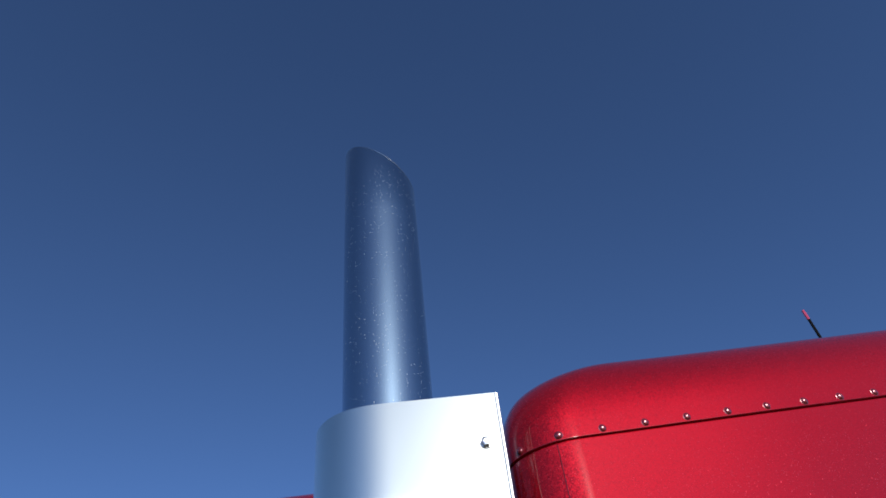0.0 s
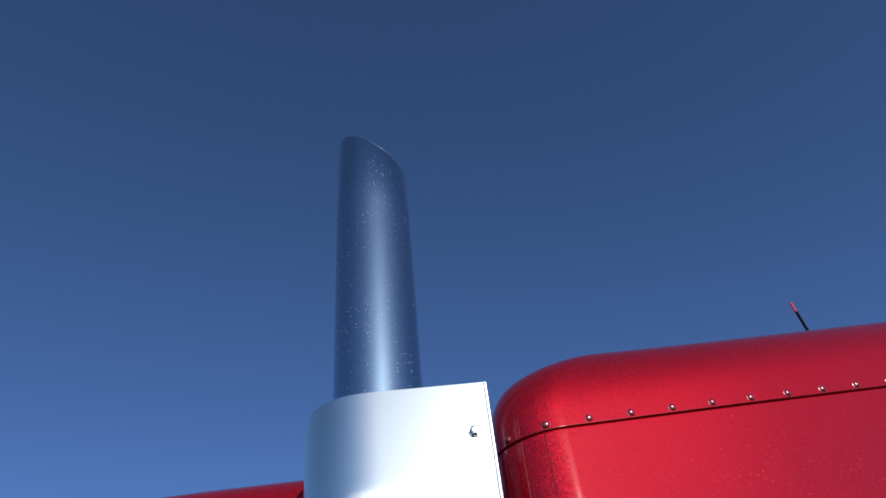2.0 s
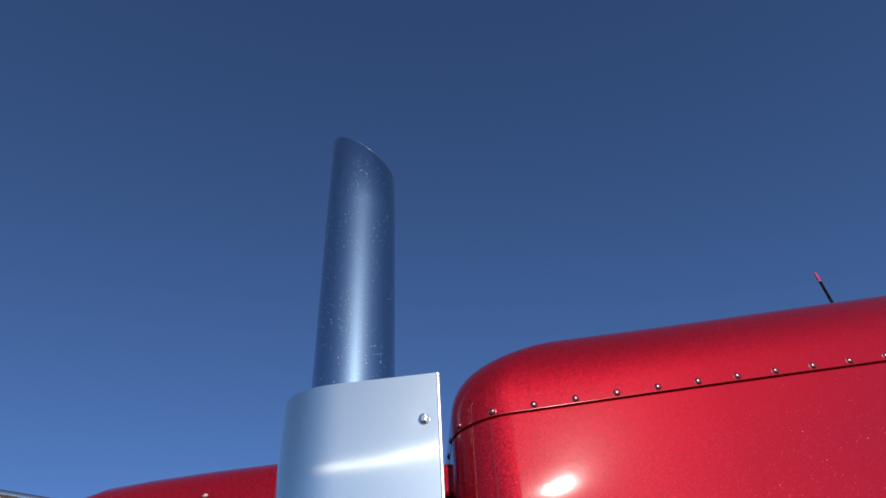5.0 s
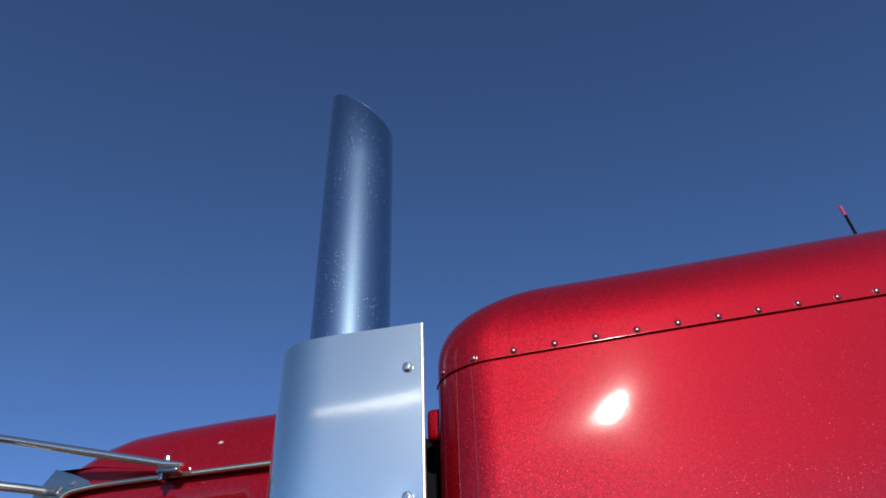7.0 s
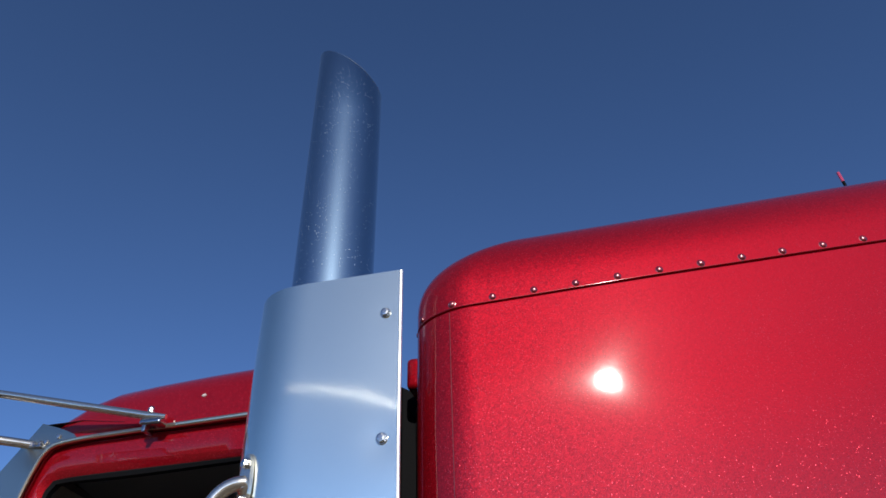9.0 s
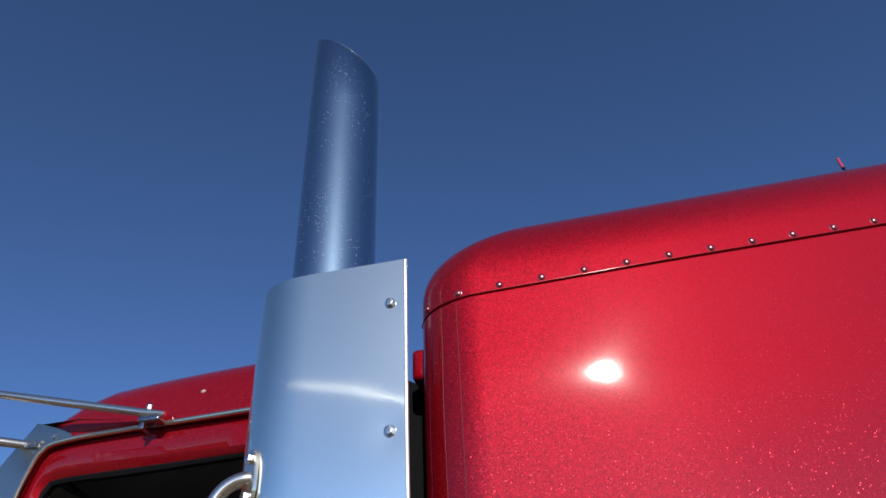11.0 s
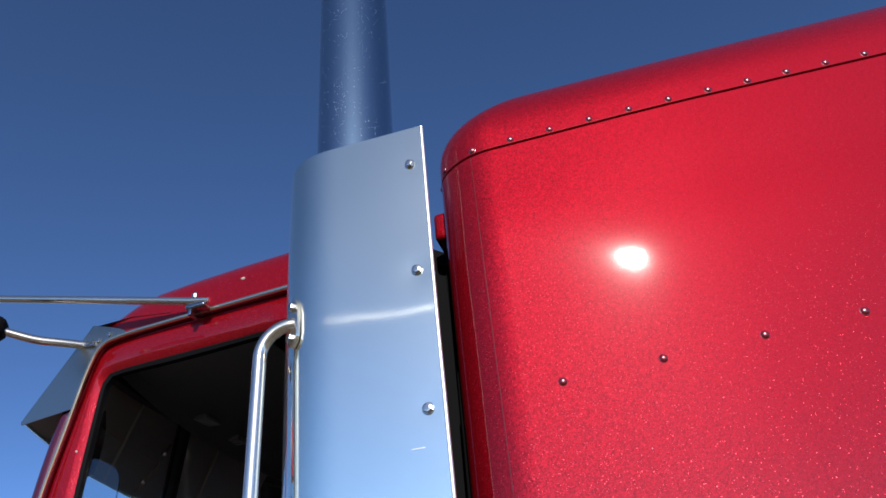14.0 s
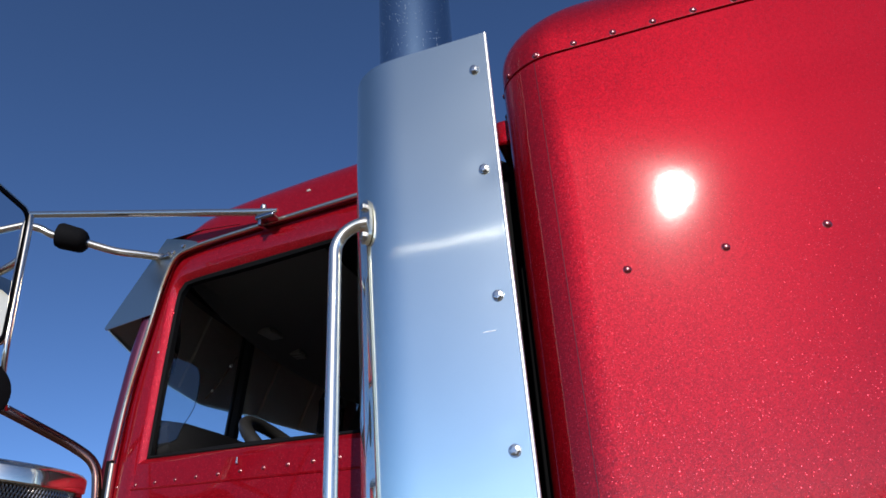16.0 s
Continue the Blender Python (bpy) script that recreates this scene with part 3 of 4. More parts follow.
plate(bm, fillet([(-1.064, 2.325, 2.05), (-1.026, 2.325, 2.245), (-0.872, 2.325, 2.185), (-0.878, 2.325, 2.06), (-0.935, 2.325, 1.99), (-0.95, 2.325, 1.955), (-1.078, 2.325, 1.925)], 0.05, 5), (0, 0.003, 0))
added_pane = part("wind_deflector", bm, CLEAR, near_door, "clear plastic sheet added for a pale glare inside the window", smooth=False)
added_pane.visible_shadow = False
# chrome drip edge round the door frame
trim = fillet([(-1.186, CAB_Y, 1.895), (-1.163, CAB_Y, 2.103), (-1.109, CAB_Y, 2.31), (-1.060, CAB_Y, 2.515), (-1.018, CAB_Y, 2.615), (-0.90, CAB_Y, 2.632), (-0.713, CAB_Y, 2.640), (-0.11, CAB_Y, 2.664)], 0.09, 8)
bm = bmesh.new()
sweep(bm, [p + Vector((0, -0.021, 0)) for p in trim], 0.0075, 10)
part("drip_rail", bm, RAIL, cab, "bright chrome drip rail")
bm = bmesh.new()
sweep(bm, [(-1.192, CAB_Y - 0.012, 1.885), (-1.196, CAB_Y - 0.012, 1.0)], 0.011, 12)
part("pillar_trim", bm, RAIL, cab, "polished hinge trim strip")
# frame round the door, closing the gap to the rail
bm = bmesh.new()
rr = [at_y(OUT_LOOP, CAB_Y + 0.046, 0.036), at_y(OUT_LOOP, CAB_Y - 0.006, 0.036), at_y(OUT_LOOP, CAB_Y - 0.008, 0.034), at_y(OUT_LOOP, CAB_Y - 0.008, 0.019), at_y(OUT_LOOP, CAB_Y - 0.006, 0.017), at_y(OUT_LOOP, CAB_Y + 0.046, 0.017)]
loft(bm, rr)
part("door_frame", bm, DOOR_RED, cab, "red frame round the door")
# crease and rivets on the door
bm = bmesh.new()
sweep(bm, [(-1.15, CAB_Y - 0.002, 1.800), (-0.15, CAB_Y - 0.002, 1.836)], 0.0042, 6)
part("door_crease", bm, DOOR_RED, near_door, "pressed seam across the door")
for k in range(-2, 10):
    rv = again(first, facing((-0.994 + 0.0865 * k, CAB_Y - 0.0032, 1.821 + 0.0050 * k), (0, -1, 0)), near_door)
    rv.scale = (0.62, 0.62, 0.62)
bm = bmesh.new()
sweep(bm, [(-0.66, CAB_Y - 0.006, 1.862), (-0.66, CAB_Y - 0.006, 1.880)], [0.005, 0.003], 10)
part("lock_button", bm, CHROME, near_door, "small lock")
bm = bmesh.new()
plate(bm, at_y(OUT_LOOP, 2 * MID - CAB_Y), (0, -0.045, 0))
far_door = part("far_door", bm, RED, truck, "red passenger door")
# dark sheet added so the far side of the cab stays dark
bm = bmesh.new()
plate(bm, at_y(OUT_LOOP, 2 * MID - CAB_Y - 0.049, -0.012), (0, -0.01, 0))
part("door_curtain", bm, DASH, far_door, "dark sheet added to keep the far side of the cab dark")

# pillars between the doors and the windscreen
for y in (CAB_Y + 0.03, 2 * MID - CAB_Y - 0.03):
    bm = bmesh.new()
    sweep(bm, fillet([(-1.250, y, 1.0), (-1.246, y, 1.92), (-1.190, y, 2.27), (-1.115, y, 2.52), (-1.06, y, 2.66)], 0.1, 5), 0.034, 14)
    part("windscreen_pillar", bm, PILLAR, cab, "red windscreen pillar")


bm = bmesh.new()
loft(bm, [[(p[0] * 0.99, p[1], p[2] - 0.03) for p in r] for r in roof_rings(0.03)], False)
bmesh.ops.reverse_faces(bm, faces=bm.faces)
part("headliner", bm, LINER, cab, "dark cloth headliner")
# sewn seams across the headliner
for k in (2, 3, 4):
    bm = bmesh.new()
    sweep(bm, [(p[0] * 0.99, p[1], p[2] - 0.033) for p in roof_rings(0.034)[k]][2:-2], 0.005, 6)
    part("headliner_seam", bm, DASH, cab, "dark sewn seam in the headliner")
# dark strip behind the trim strip
bm = bmesh.new()
box(bm, (-1.236, CAB_Y - 0.008, 1.02), (-1.206, CAB_Y + 0.030, 1.898), 0.006)
part("hinge_cover", bm, BLACK, cab, "black strip beside the door")
for k in range(9):
    rv = again(first, facing((-0.98 + 0.088 * k, CAB_Y - 0.004, 2.652 + 0.003 * k), (0, -1, 0.1)), cab)
    rv.scale = (0.6, 0.6, 0.6)
# cab back, floor and cowl
bm = bmesh.new()
box(bm, (-0.13, CAB_Y + 0.01, 1.0), (-0.09, 2 * MID - CAB_Y - 0.01, 2.66), 0.012)
part("back_wall", bm, RED, cab)
bm = bmesh.new()
box(bm, (-0.152, CAB_Y + 0.05, 1.0), (-0.135, 2 * MID - CAB_Y - 0.05, 2.70))
part("back_trim", bm, LINER, cab, "dark padded rear wall")
bm = bmesh.new()
box(bm, (-1.22, CAB_Y + 0.02, 0.96), (-0.11, 2 * MID - CAB_Y - 0.02, 1.0))
part("floor_pan", bm, DASH, cab)
bm = bmesh.new()
box(bm, (-1.26, CAB_Y + 0.02, 1.0), (-1.22, 2 * MID - CAB_Y - 0.02, 1.93), 0.01)
part("cowl", bm, PILLAR, cab)

# ---- windscreen, dash and wheel ----
def windscreen_edge(y, low):
    """Front of the cab at a place across it: bowed forward in the middle."""
    f = 1 - ((y - MID) / (HALF - 0.03)) ** 2
    return Vector((-1.225 - 0.12 * f, y, 1.95)) if low else Vector((-1.085 - 0.16 * f, y, 2.60))


POST = 3.0
for y0, y1 in ((CAB_Y + 0.06, POST - 0.02), (POST + 0.02, 2 * MID - CAB_Y - 0.06)):
    bm = bmesh.new()
    ys = [y0 + (y1 - y0) * k / 8 for k in range(9)]
    rim = [windscreen_edge(y, True) for y in ys] + [windscreen_edge(y, False) for y in reversed(ys)]
    plate(bm, rim, (0.004, 0, 0.001))
    ws = part("windscreen", bm, GLASS, cab, "clear flat windscreen half")
    ws.visible_shadow = y0 > POST
    bm = bmesh.new()
    sweep(bm, rim + [rim[0]], 0.014, 8)
    part("windscreen_seal", bm, BLACK, cab, "black rubber windscreen seal")
bm = bmesh.new()
a, b = windscreen_edge(POST, True), windscreen_edge(POST, False)
sweep(bm, [a, b], 0.033, 10)
part("centre_post", bm, DASH, cab, "dark windscreen centre post")
bm = bmesh.new()
box(bm, (-1.24, CAB_Y + 0.05, 1.55), (-0.98, 2 * MID - CAB_Y - 0.05, 1.93), 0.03, 3)
dash = part("dashboard", bm, DASH, truck, "black moulded dashboard")
bm = bmesh.new()
rows = []
for y, h in ((2.345, 0.085), (2.37, 0.108), (2.43, 0.118), (2.60, 0.122), (2.80, 0.118), (2.95, 0.09), (3.10, 0.05), (3.25, 0.01)):
    rows.append([(-1.22, y, 1.90), (-1.20, y, 1.93 + 0.8 * h), (-1.12, y, 1.935 + h), (-1.02, y, 1.93 + 0.9 * h), (-0.99, y, 1.90)])
loft(bm, rows, True, True, True)
part("binnacle", bm, BLACK, dash, "black instrument hood")
# steering wheel, low and tilted
WC, WA = Vector((-0.757, 2.742, 1.944)), Vector((0.64, 0.05, 0.77)).normalized()
q = Vector((0, 0, 1)).rotation_difference(WA)
bm = bmesh.new()
sweep(bm, [WC + q @ Vector((0.23 * math.cos(a), 0.23 * math.sin(a), 0)) for a in (2 * math.pi * k / 48 for k in range(49))], 0.025, 12, False)
wheel = part("steering_wheel", bm, GREY, truck, "dark grey two-spoke steering wheel")
for ang in (100, 260, 0):
    bm = bmesh.new()
    d = q @ Vector((math.cos(radians(ang)), math.sin(radians(ang)), 0))
    sweep(bm, [WC - WA * 0.02 + d * 0.03, WC - WA * 0.012 + d * 0.12, WC + d * 0.225], [0.02, 0.016, 0.012], 8)
    part("spoke", bm, GREY, wheel)
bm = bmesh.new()
sweep(bm, [WC - WA * 0.01, WC - WA * 0.30 + Vector((-0.10, 0, 0))], [0.045, 0.035], 12)
part("column", bm, GREY, wheel, "grey steering column shroud")
# overhead console with a lamp and an air vent on its underside
bm = bmesh.new()
rows = []
for k in range(17):
    y = 2.37 + 1.53 * k / 16
    hz = 2.585 - 0.08 * (y - 2.42)
    fx_ = windscreen_edge(y, False).x + 0.03
    prof = [(fx_, hz + 0.13), (fx_, hz + 0.008), (fx_ + 0.012, hz), (-1.10, hz + 0.045), (-0.80, hz + 0.115), (-0.55, hz + 0.21), (-0.53, hz + 0.23)]
    rows.append([(px, y, min(pz, 2.69)) for px, pz in prof])
loft(bm, rows, True, True, True)
console = part("overhead_console", bm, LINER, cab, "dark overhead console above the windscreen")
LAMP = material("milky_lens", (0.26, 0.25, 0.22), 0.0, 0.4)
bm = bmesh.new()
box(bm, (-1.135, 2.925, 2.570), (-1.060, 3.035, 2.592), 0.006)
part("dome_lamp", bm, LAMP, console, "dull square dome lamp")
for k in range(3):
    bm = bmesh.new()
    box(bm, (-1.13, 3.180 + 0.026 * k, 2.552 - 0.002 * k), (-1.07, 3.196 + 0.026 * k, 2.578 - 0.002 * k), 0.003)
    part("vent_slat", bm, LAMP, console, "grey vent slat")
# dark panel added to hide the sky beside the far pillar
bm = bmesh.new()
box(bm, (-1.26, 3.90, 1.88), (-1.13, 3.93, 2.68), 0.01)
part("pillar_panel", bm, DASH, cab, "dark panel added to block the sky at the far pillar")

# ---- outside sun visor ----
def visor_edge(y, low):
    """Rim of the visor at a place across the cab: its lower edge drops to a blunt point before the centre post."""
    u = (y - MID) / 0.866
    f = 1 - abs(u) ** (2.4 if u < 0 else 6.0)
    z = float(np.interp(y, (2.287, 2.45, 2.70, 2.98, 3.40, 4.02), (2.381, 2.362, 2.318, 2.285, 2.326, 2.352)))
    return Vector((-1.348 - 0.165 * f, y, z)) if low else Vector((-1.076 - 0.23 * f, y, 2.698 + 0.05 * f))


bm = bmesh.new()
ys = [2.287 + 1.726 * k / 28 for k in range(29)]
up = [visor_edge(y, False) for y in ys]
lo = [visor_edge(y, True) for y in ys]
lip = [p + Vector((0.012, 0, -0.003)) for p in lo]
lip2 = [p + Vector((0.013, 0, 0.001)) for p in lo]
ups = [p + Vector((0.003, 0, -0.003)) for p in up]
loft(bm, [up, lo, lip, lip2, ups, up], False)
visor = part("sun_visor", bm, VISOR, truck, "brushed steel drop visor over the windscreen")
bm = bmesh.new()
loft(bm, [[p + Vector((0.010, 0, -0.010)) for p in up], [p + Vector((0.019, 0, 0.006)) for p in lo]], False)
part("visor_lining", bm, UNDER, visor, "dull dark underside of the visor")
# unseen strip added to stop sunlight leaking between visor and roof
bm = bmesh.new()
loft(bm, [[p + Vector((0.002, 0, -0.004)) for p in up], [p + Vector((0.18, 0, 0.0)) for p in up], [p + Vector((0.36, 0, -0.02)) for p in up]], False)
part("top_flange", bm, VISOR, visor, "steel strip added to block sun between visor and roof")
for y, s in ((2.2850, 1), (2 * MID - 2.2850, -1)):
    bm = bmesh.new()
    rim = [Vector((px, y, pz)) for px, pz in ((-1.079, 2.700), (-1.350, 2.384), (-1.352, 2.378), (-1.345, 2.371), (-1.098, 2.398), (-1.066, 2.505), (-1.03, 2.600), (-0.98, 2.624), (-0.90, 2.634), (-0.905, 2.640), (-0.921, 2.653), (-0.981, 2.674))]
    plate(bm, rim, (0, s * 0.003, 0))
    end = part("end_plate", bm, VISOR, visor, "steel end plate reflecting the sky", smooth=False)
    for px, pz in ((-1.100, 2.626), (-1.035, 2.632), (-0.985, 2.648)) if s == 1 else ():
        b = again(bolt0, facing((px, y, pz), (0, -1, 0)), visor)
        b.scale = (0.7, 0.7, 0.7)
for y in (2.50, 2.80, 3.40, 3.75):
    bm = bmesh.new()
    a, b = visor_edge(y, True), visor_edge(y, False)
    sweep(bm, [a + Vector((0.026, 0, 0.01)), (a + b) / 2 + Vector((0.028, 0, 0)), b + Vector((0.024, 0, -0.01))], 0.008, 6)
    part("visor_rib", bm, UNDER, visor, "stiffening rib")

# ---- mirror on tube arms ----
bm = bmesh.new()
upper = [(-0.524, 2.257, 2.667), (-0.589, 2.249, 2.671), (-1.60, 2.093, 2.824), (-1.68, 2.081, 2.836)]
sweep(bm, upper, [0.007, 0.013, 0.0135, 0.0135], 14)
mirror = part("mirror_bracket", bm, CHROME, truck, "chrome tube mirror bracket with rubber joint")
bm = bmesh.new()
box(bm, (-0.612, 2.238, 2.640), (-0.530, 2.30, 2.660), 0.008, 3)
box(bm, (-0.600, 2.243, 2.620), (-0.585, 2.285, 2.645), 0.004)
part("arm_foot", bm, DARK_CHROME, mirror, "cast chrome bracket foot on the roof edge")
bm = bmesh.new()
lathe(bm, [(0.012, 0), (0.012, 0.012), (0.006, 0.02)], (-0.580, 2.250, 2.680), 10)
part("foot_nut", bm, STEEL, mirror, smooth=False)
bm = bmesh.new()
low_arm = fillet([(-1.065, 2.320, 2.626), (-1.101, 2.300, 2.632), (-1.16, 2.24, 2.628), (-1.22, 2.185, 2.622), (-1.289, 2.125, 2.636), (-1.34, 2.076, 2.648), (-1.388, 2.029, 2.645), (-1.425, 1.999, 2.668), (-1.455, 1.972, 2.668), (-1.466, 1.955, 2.640)], 0.05, 5)
sweep(bm, low_arm, 0.015, 14)
part("curved_arm", bm, CHROME, mirror, "bent chrome arm")
bm = bmesh.new()
sweep(bm, [(-1.300, 2.112, 2.640), (-1.308, 2.105, 2.641), (-1.318, 2.095, 2.643), (-1.366, 2.051, 2.650), (-1.376, 2.042, 2.652), (-1.380, 2.038, 2.653)], [0.026, 0.039, 0.045, 0.048, 0.043, 0.030], 18)
part("rubber_joint", bm, BLACK, mirror, "black rubber joint")
bm = bmesh.new()
box(bm, (-1.100, 2.272, 2.613), (-1.045, 2.330, 2.624), 0.004)
for px in (-1.088, -1.058):
    lathe(bm, [(0.008, 0), (0.008, 0.010), (0.004, 0.016)], (px, 2.282, 2.622), 8)
part("arm_clamp", bm, DARK_CHROME, mirror, "bolted clamp at the door frame")
# mirror head with its glass turned to the rear
MX = Vector((-1.285, 1.797, 2.41))
fx, fy = Vector((0.35, -0.94, 0)).normalized(), Vector((0.94, 0.35, 0)).normalized()


def up_(v):
    """The head leans back a little at the top."""
    return Vector((-0.077 * v, 0, v))


bm = bmesh.new()
outl = []
for cu, cv, a0 in ((0.075, 0.215, 0), (-0.075, 0.215, 90), (-0.075, -0.215, 180), (0.075, -0.215, 270)):
    for k in range(7):
        a = radians(a0 + 15 * k)
        outl.append((cu + 0.035 * math.cos(a), cv + 0.035 * math.sin(a)))
back = [MX - fy * 0.03 + fx * u * 0.8 + up_(v * 0.9) for u, v in outl]
mid_ = [MX + fx * u * 1.02 + up_(v * 1.01) for u, v in outl]
edge_ = [MX + fy * 0.012 + fx * u + up_(v) for u, v in outl]
inn = [MX + fy * 0.012 + fx * u * 0.94 + up_(v * 0.97) for u, v in outl]
deep = [MX + fy * 0.006 + fx * u * 0.94 + up_(v * 0.97) for u, v in outl]
loft(bm, [back, mid_, edge_, inn, deep], True, True, False)
bmesh.ops.recalc_face_normals(bm, faces=bm.faces)
head = part("mirror_head", bm, CHROME, mirror, "tall chrome mirror head")
bm = bmesh.new()
plate(bm, [MX + fy * 0.006 + fx * u * 0.95 + up_(v * 0.975) for u, v in outl], fy * 0.002)
part("mirror_glass", bm, MIRROR, head, "flat mirror glass", smooth=False)
bm = bmesh.new()
ga = [[MX + fy * d + fx * u * k + up_(v * (k + 0.02)) for u, v in outl] for k, d in ((0.955, 0.0085), (0.955, 0.0125), (0.90, 0.0125), (0.90, 0.0085))]
loft(bm, ga + [ga[0]])
part("gasket", bm, BLACK, head, "black gasket round the glass")
bm = bmesh.new()
sweep(bm, fillet([(-1.332, 1.905, 2.64), (-1.322, 1.905, 2.60), (-1.297, 1.912, 2.16), (-1.32, 1.94, 2.05), (-1.40, 2.02, 2.01)], 0.04, 5), 0.010, 12)
part("side_tube", bm, CHROME, mirror, "thin chrome side tube")
bm = bmesh.new()
lathe(bm, [(0.03, -0.05), (0.075, -0.03), (0.092, 0.0), (0.092, 0.008), (0.084, 0.012)], (-1.312, 1.863, 2.026), 32, Vector((0.9, -0.3, 0)).normalized())
part("convex_mirror", bm, BLACK, mirror, "round convex mirror in a black shell")
bm = bmesh.new()
sweep(bm, fillet([(-1.45, 1.93, 2.045), (-1.40, 2.02, 2.010), (-1.33, 2.22, 1.940), (-1.268, 2.285, 1.890), (-1.248, 2.292, 1.78), (-1.243, 2.292, 1.2)], 0.10, 8), 0.0178, 14)
part("lower_arm", bm, BROWN_TUBE, mirror, "lower chrome tube arm by the cowl")

# ---- air cleaner with a perforated band ----
AX, AY, AR = -1.165, 1.935, 0.186
bm = bmesh.new()
lathe(bm, [(AR - 0.03, 1.872), (AR - 0.008, 1.868), (AR + 0.004, 1.858), (AR + 0.006, 1.850), (AR + 0.006, 1.824), (AR + 0.003, 1.820), (AR - 0.004, 1.819)], (AX, AY, 0), 64)
cleaner = part("air_cleaner", bm, CHROME, truck, "chrome air cleaner canister with a perforated band")
bm = bmesh.new()
lathe(bm, [(AR - 0.012, 1.60), (AR - 0.012, 1.823)], (AX, AY, 0), 48)
part("filter_core", bm, BLACK, cleaner, "dark filter core")
bm = bmesh.new()
lathe(bm, [(AR - 0.01, 1.05), (AR, 1.06), (AR, 1.644), (AR + 0.006, 1.648), (AR + 0.006, 1.660), (AR - 0.004, 1.663)], (AX, AY, 0), 64)
part("canister", bm, CHROME, cleaner, "polished canister body")
# punched sheet: a lattice of strands round the dark core
bm = bmesh.new()
ROWS, COLS = 15, 132
for k in range(COLS):
    for sgn in (1, -1):
        pts = []
        for j in range(ROWS + 1):
            a = 2 * math.pi * (k + sgn * j * 0.5) / COLS
            z = 1.660 + (1.822 - 1.660) * j / ROWS
            pts.append((a, z))
        w = 0.0021 / AR
        rowa = [[(AX + r * math.cos(a + da), AY + r * math.sin(a + da), z) for r, da in ((AR - 0.002, -w), (AR, 0), (AR - 0.002, w))] for a, z in pts]
        loft(bm, rowa, False)
tagged(part("perforated_band", bm, SCREEN, cleaner, "perforated chrome screen"), kind="stuff")
for zc in (1.55, 1.25):
    bm = bmesh.new()
    box(bm, (-1.12, 2.06, zc), (-1.02, 2.44, zc + 0.05), 0.01)
    part("mount_strap", bm, BLACK, cleaner, "black mounting bracket")

NEARER = Vector((0.5, 0.66, 1.66))
cleaner.matrix_world = Matrix.Translation((0.030, 0.0, -0.058)) @ Matrix.Translation(NEARER) @ Matrix.Scale(0.93, 4) @ Matrix.Translation(-NEARER) @ Matrix.Translation((AX, AY, 1.84)) @ Matrix.Rotation(radians(5), 4, "Y") @ Matrix.Translation((-AX, -AY, -1.84))

# shear and scale all the cab's pieces to fit the camera's view
VIEW_FIT = Matrix(((0.9297, 0, -0.023, 0.0488), (-0.1599, 1, 0.0113, -0.2206), (-0.0887, 0, 0.9318, 0.0946), (0, 0, 0, 1)))
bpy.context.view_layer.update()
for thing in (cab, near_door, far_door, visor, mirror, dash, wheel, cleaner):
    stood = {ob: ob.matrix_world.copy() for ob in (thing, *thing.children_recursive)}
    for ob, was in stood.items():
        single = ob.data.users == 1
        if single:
            ob.data.transform(VIEW_FIT @ was)
        ob.matrix_world = Matrix() if single else Matrix.Translation(VIEW_FIT @ was.translation - was.translation) @ was
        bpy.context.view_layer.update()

# thin brace on the underside of the visor
bm = bmesh.new()
sweep(bm, [(-1.362, 3.000, 2.372), (-1.325, 3.046, 2.455), (-1.285, 3.090, 2.573)], 0.0045, 8)
brace = part("visor_brace", bm, RAIL, visor, "thin brassy brace under the visor")
for at in ((-1.343, 3.017, 2.410), (-1.299, 3.072, 2.530)):
    bm = bmesh.new()
    lathe(bm, [(0.011, -0.004), (0.011, 0.004), (0.006, 0.008)], at, 10, Vector((0.6, -0.75, -0.3)).normalized())
    part("brace_bolt", bm, STEEL, brace, smooth=False)

# a splat on the roof and a chip on the door frame
for name, at, out, r, holder, label in (("dropping", (-0.405, 2.168, 2.686), (0.1, -0.8, 0.6), 0.0075, cab, "dried whitish bird dropping"), ("paint_chip", (-0.990, 2.276, 2.290), (0.15, -1, 0), 0.0045, near_door, "pale chip in the paint")):
    bm = bmesh.new()
    to = facing(at, out)
    rim = [Vector((r * k * math.cos(a), r * k * math.sin(a), 0)) for a, k in ((0.45 * j, (1.0, 0.55, 0.8, 0.5)[j % 4]) for j in range(14))]
    loft(bm, [[to @ (p * 1.05 - Vector((0, 0, 0.003))) for p in rim], [to @ (p + Vector((0, 0, 0.0006))) for p in rim], [to @ (p * 0.4 + Vector((0, 0, 0.0014))) for p in rim]], True, True, True)
    part(name, bm, CHALK, holder, label, smooth=False)

# ---- boot between cab and sleeper ----
bm = bmesh.new()
rows = []
for k in range(9):
    x = -0.10 + 0.37 * k / 8
    o = 0.02 if k % 2 else 0.0
    rows.append([(x, 2.10 + o + 0.2, 1.0), (x, 2.10 + o, 2.56 - o), (x, 2.15 + o, 2.63 - o), (x, 3.60 - o, 2.63 - o), (x, 3.68 - o, 2.45 - o), (x, 3.68 - o, 1.0)])
loft(bm, rows, True, True, True)
part("rubber_boot", bm, BLACK, truck, "black rubber boot between cab and sleeper")
bm = bmesh.new()
box(bm, (0.232, 2.015, 2.560), (0.284, 2.30, 2.640), 0.012, 3)
part("side_extender", bm, RED, truck, "red end of the cab side extender")
bm = bmesh.new()
sweep(bm, [(0.268, 2.02, 2.20), (0.262, 2.02, 1.0)], 0.012, 10)
part("edge_seal", bm, BLACK, truck, "black vertical edge seal")

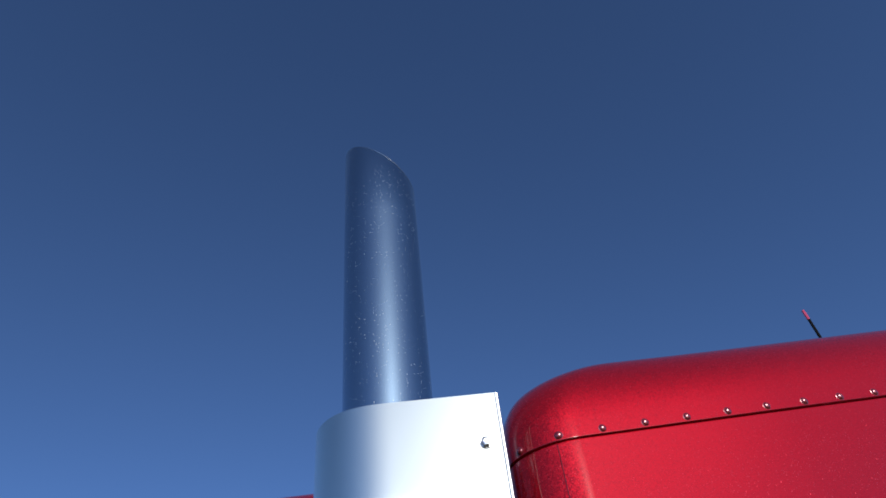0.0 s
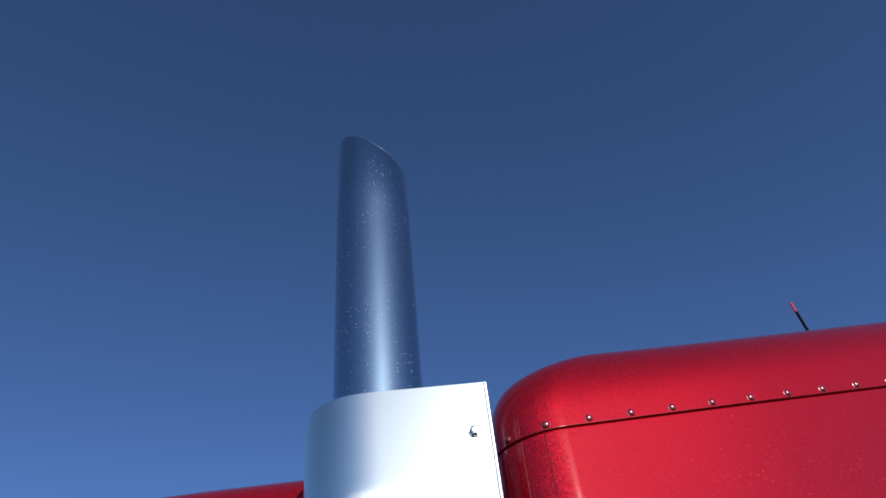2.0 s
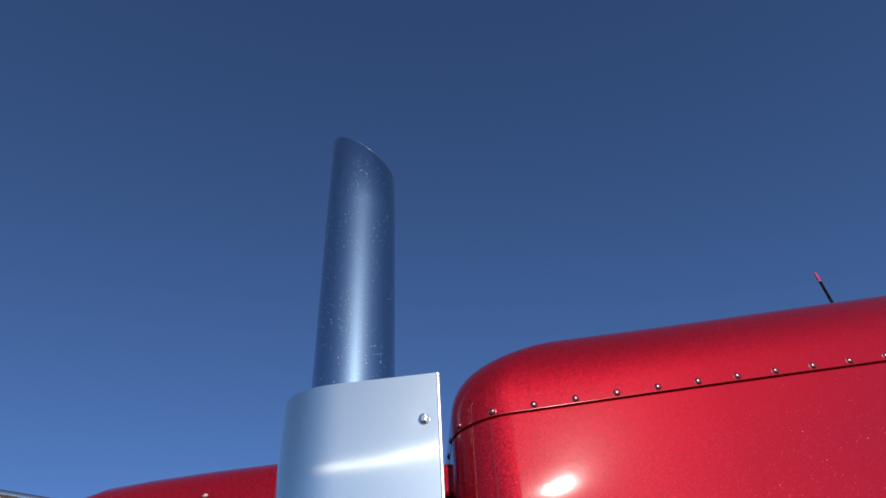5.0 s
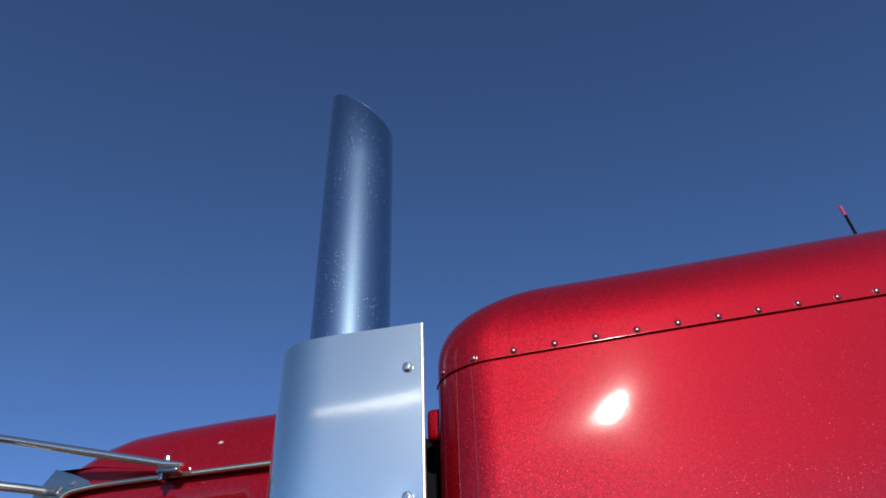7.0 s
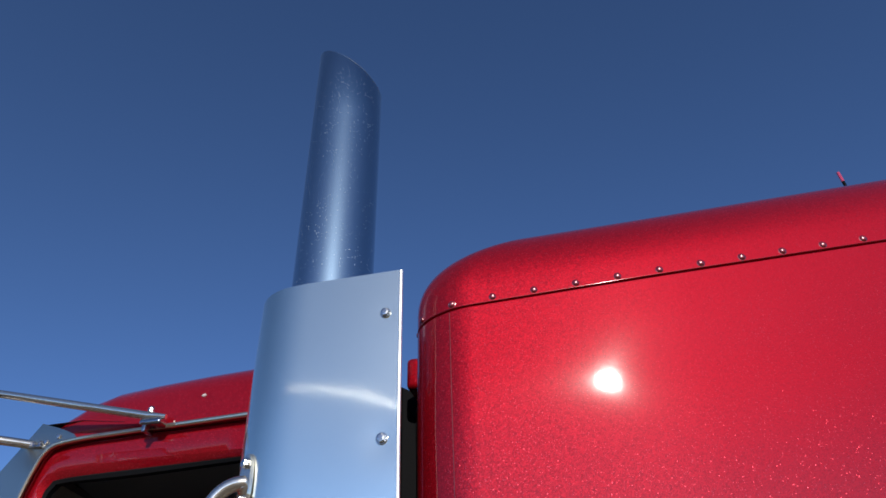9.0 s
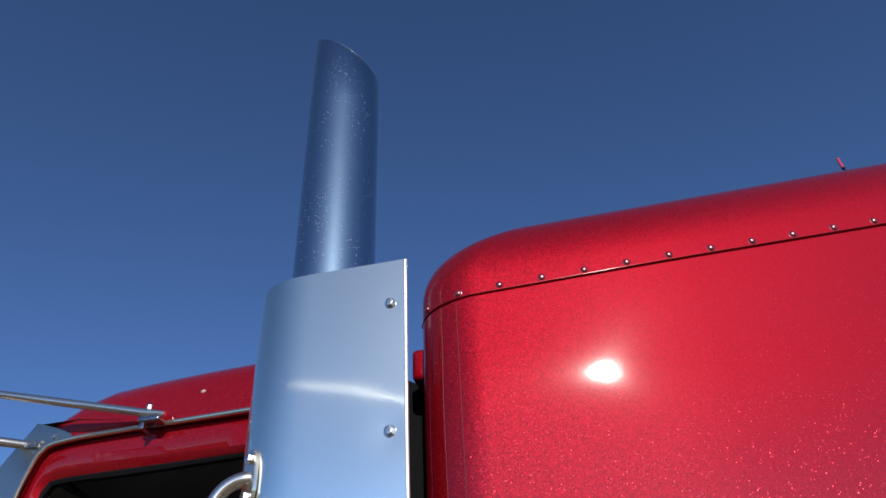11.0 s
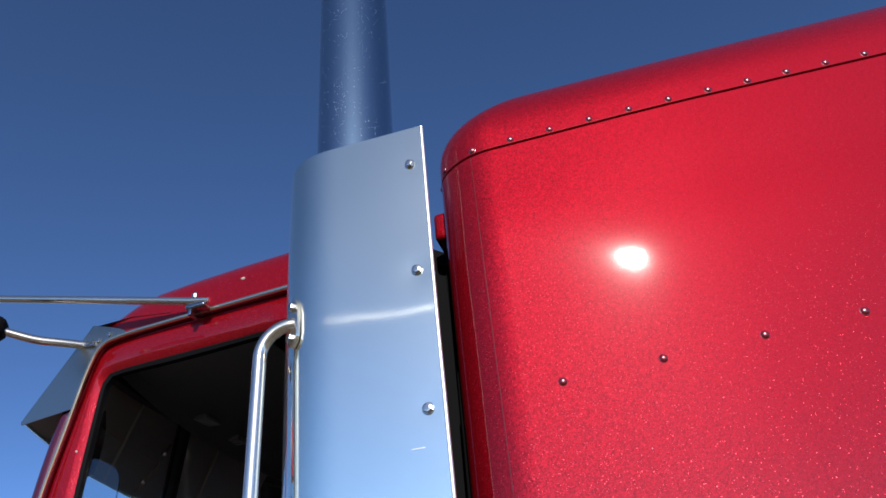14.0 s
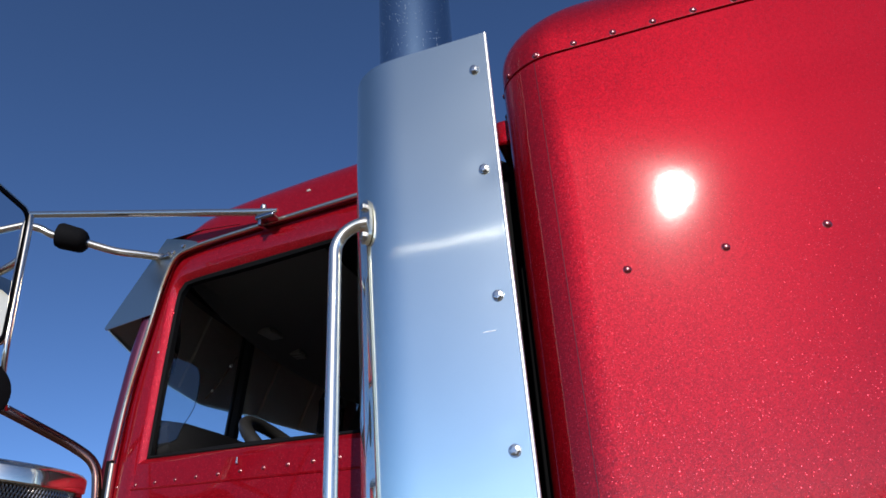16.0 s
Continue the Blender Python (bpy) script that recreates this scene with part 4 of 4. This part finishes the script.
# ---- bonnet, chassis and wheels that carry it ----
bm = bmesh.new()
rows = []
for x, w, z in ((-1.26, 0.52, 1.70), (-1.9, 0.48, 1.66), (-2.7, 0.42, 1.62), (-3.3, 0.40, 1.55)):
    rows.append([(x, MID - w, 0.95), (x, MID - w, z - 0.12), (x, MID - w + 0.12, z), (x, MID + w - 0.12, z), (x, MID + w, z - 0.12), (x, MID + w, 0.95)])
loft(bm, rows, True, True, True)
part("bonnet", bm, RED, truck, "long red bonnet")
for y in (MID - 0.43, MID + 0.35):
    bm = bmesh.new()
    box(bm, (-3.2, y, 0.72), (4.6, y + 0.08, 0.98), 0.01)
    part("frame_rail", bm, BLACK, truck, "black steel frame rail")
for x, y, s in ((-2.5, 2.02, 1), (-2.5, 3.98, -1), (2.9, 2.10, 1), (2.9, 3.90, -1), (4.2, 2.10, 1), (4.2, 3.90, -1)):
    bm = bmesh.new()
    lathe(bm, [(0.29, 0.0), (0.30, 0.02), (0.44, 0.0), (0.50, 0.02), (0.515, 0.06), (0.515, 0.24), (0.50, 0.28), (0.44, 0.30)], (x, y, 0.515), 40, Vector((0, s, 0)))
    w = part("wheel", bm, TYRE, truck, "black tyre on a steel rim")
    bm = bmesh.new()
    lathe(bm, [(0.06, 0.01), (0.12, 0.02), (0.20, 0.05), (0.28, 0.02), (0.29, 0.015)], (x, y, 0.515), 32, Vector((0, s, 0)))
    part("rim", bm, STEEL, w, "steel rim")
for x in (-2.5, 2.9, 4.2):
    bm = bmesh.new()
    sweep(bm, [(x, 2.25, 0.515), (x, 3.75, 0.515)], 0.06, 10)
    box(bm, (x - 0.1, 2.55, 0.515), (x + 0.1, 3.45, 0.74))
    part("axle", bm, BLACK, truck, "black axle")
bm = bmesh.new()
box(bm, (0.3, 2.2, 0.98), (2.75, 3.8, 1.0))
part("sub_floor", bm, BLACK, truck, "black under-floor")

# ---- far trees behind the camera, seen in the polished metal ----
rng = random.Random(7)


def bare_tree(height):
    bt, bl = bmesh.new(), bmesh.new()
    sweep(bt, [(0, 0, 0), (0.1, 0.05, height * 0.35), (-0.05, 0.1, height * 0.75)], [0.28, 0.2, 0.07], 7)
    for k in range(16):
        z = height * rng.uniform(0.25, 0.75)
        a = rng.uniform(0, 6.28)
        L = height * rng.uniform(0.2, 0.36)
        tip = Vector((math.cos(a) * L, math.sin(a) * L, z + L * rng.uniform(0.5, 1.0)))
        sweep(bt, [(0, 0, z), Vector((tip.x * 0.5, tip.y * 0.5, z + (tip.z - z) * 0.4)), tip], [0.09, 0.05, 0.02], 5)
        for j in range(46):
            c = tip * rng.uniform(0.55, 1.05) + Vector((rng.gauss(0, 0.11), rng.gauss(0, 0.11), rng.gauss(0, 0.09))) * height
            s = rng.uniform(0.12, 0.34)
            u = Vector((rng.gauss(0, 1), rng.gauss(0, 1), rng.gauss(0, 1))).normalized()
            v = u.orthogonal().normalized()
            bl.faces.new([bl.verts.new(c + s * u), bl.verts.new(c + s * v), bl.verts.new(c - s * 0.8 * u), bl.verts.new(c - s * 0.7 * v)])
    for j in range(420):
        a, r = rng.uniform(0, 6.28), height * 0.38 * math.sqrt(rng.random())
        c = Vector((r * math.cos(a), r * math.sin(a), height * rng.uniform(0.0, 0.55)))
        s = rng.uniform(0.25, 0.6)
        u = Vector((rng.gauss(0, 1), rng.gauss(0, 1), rng.gauss(0, 1))).normalized()
        v = u.orthogonal().normalized()
        bl.faces.new([bl.verts.new(c + s * u), bl.verts.new(c + s * v), bl.verts.new(c - s * 0.8 * u), bl.verts.new(c - s * 0.7 * v)])
    return bt, bl


def fir(height):
    bt, bl = bmesh.new(), bmesh.new()
    sweep(bt, [(0, 0, 0), (0, 0, height)], [0.2, 0.03], 6)
    for k in range(90):
        z = height * (0.08 + 0.9 * k / 90)
        r = (height - z) * 0.13 + 0.15
        for j in range(5):
            a = rng.uniform(0, 6.28)
            d = Vector((math.cos(a), math.sin(a), -0.25))
            sd = Vector((-math.sin(a), math.cos(a), 0)) * 0.22
            c = Vector((0, 0, z))
            bl.faces.new([bl.verts.new(c), bl.verts.new(c + d * r * 0.6 + sd), bl.verts.new(c + d * r), bl.verts.new(c + d * r * 0.6 - sd)])
    return bt, bl


def tree(kind, height, label):
    bt, bl = (bare_tree if kind == "tree" else fir)(height)
    t = part("trunk", bt, BARK)
    top = new("tree" if kind == "tree" else "fir_tree")
    t.parent = top
    part("crown", bl, LEAF if kind == "tree" else NEEDLE, top, smooth=False)
    return tagged(top, label, "tree", group="trees along the yard")


kinds = [tree("tree", h, "half-bare brownish tree at the edge of the yard") for h in (7.8, 9.0, 10.2)]
firs = [tree("fir_tree", h, "slender dark green fir at the edge of the yard") for h in (13.0, 15.0)]
for k, base in enumerate(kinds):
    base.location = (-150 + 40 * k, -230, 0)
for k in range(126):
    x = -230 + 3.1 * k + rng.uniform(-1.6, 1.6)
    far = 250 if x < 0 else 250 - 0.62 * x
    grow = (0.80 - 0.25 * min(1.0, max(0.0, (-50 - x) / 70))) + 0.7 * min(1.0, max(0.0, (x - 20) / 120))
    m = Matrix.Translation((x, -far + rng.uniform(-9, 9), 0)) @ Matrix.Rotation(rng.uniform(0, 6.28), 4, "Z") @ Matrix.Diagonal((1.25, 1.25, grow, 1.0))
    copy_thing(kinds[k % 3], m)
firs[0].location = (-116, -228, 0)
firs[1].location = (-110, -226, 0)
for x in (-105, -121, -128):
    copy_thing(firs[1 if x == -121 else 0], Matrix.Translation((x, -229, 0)))
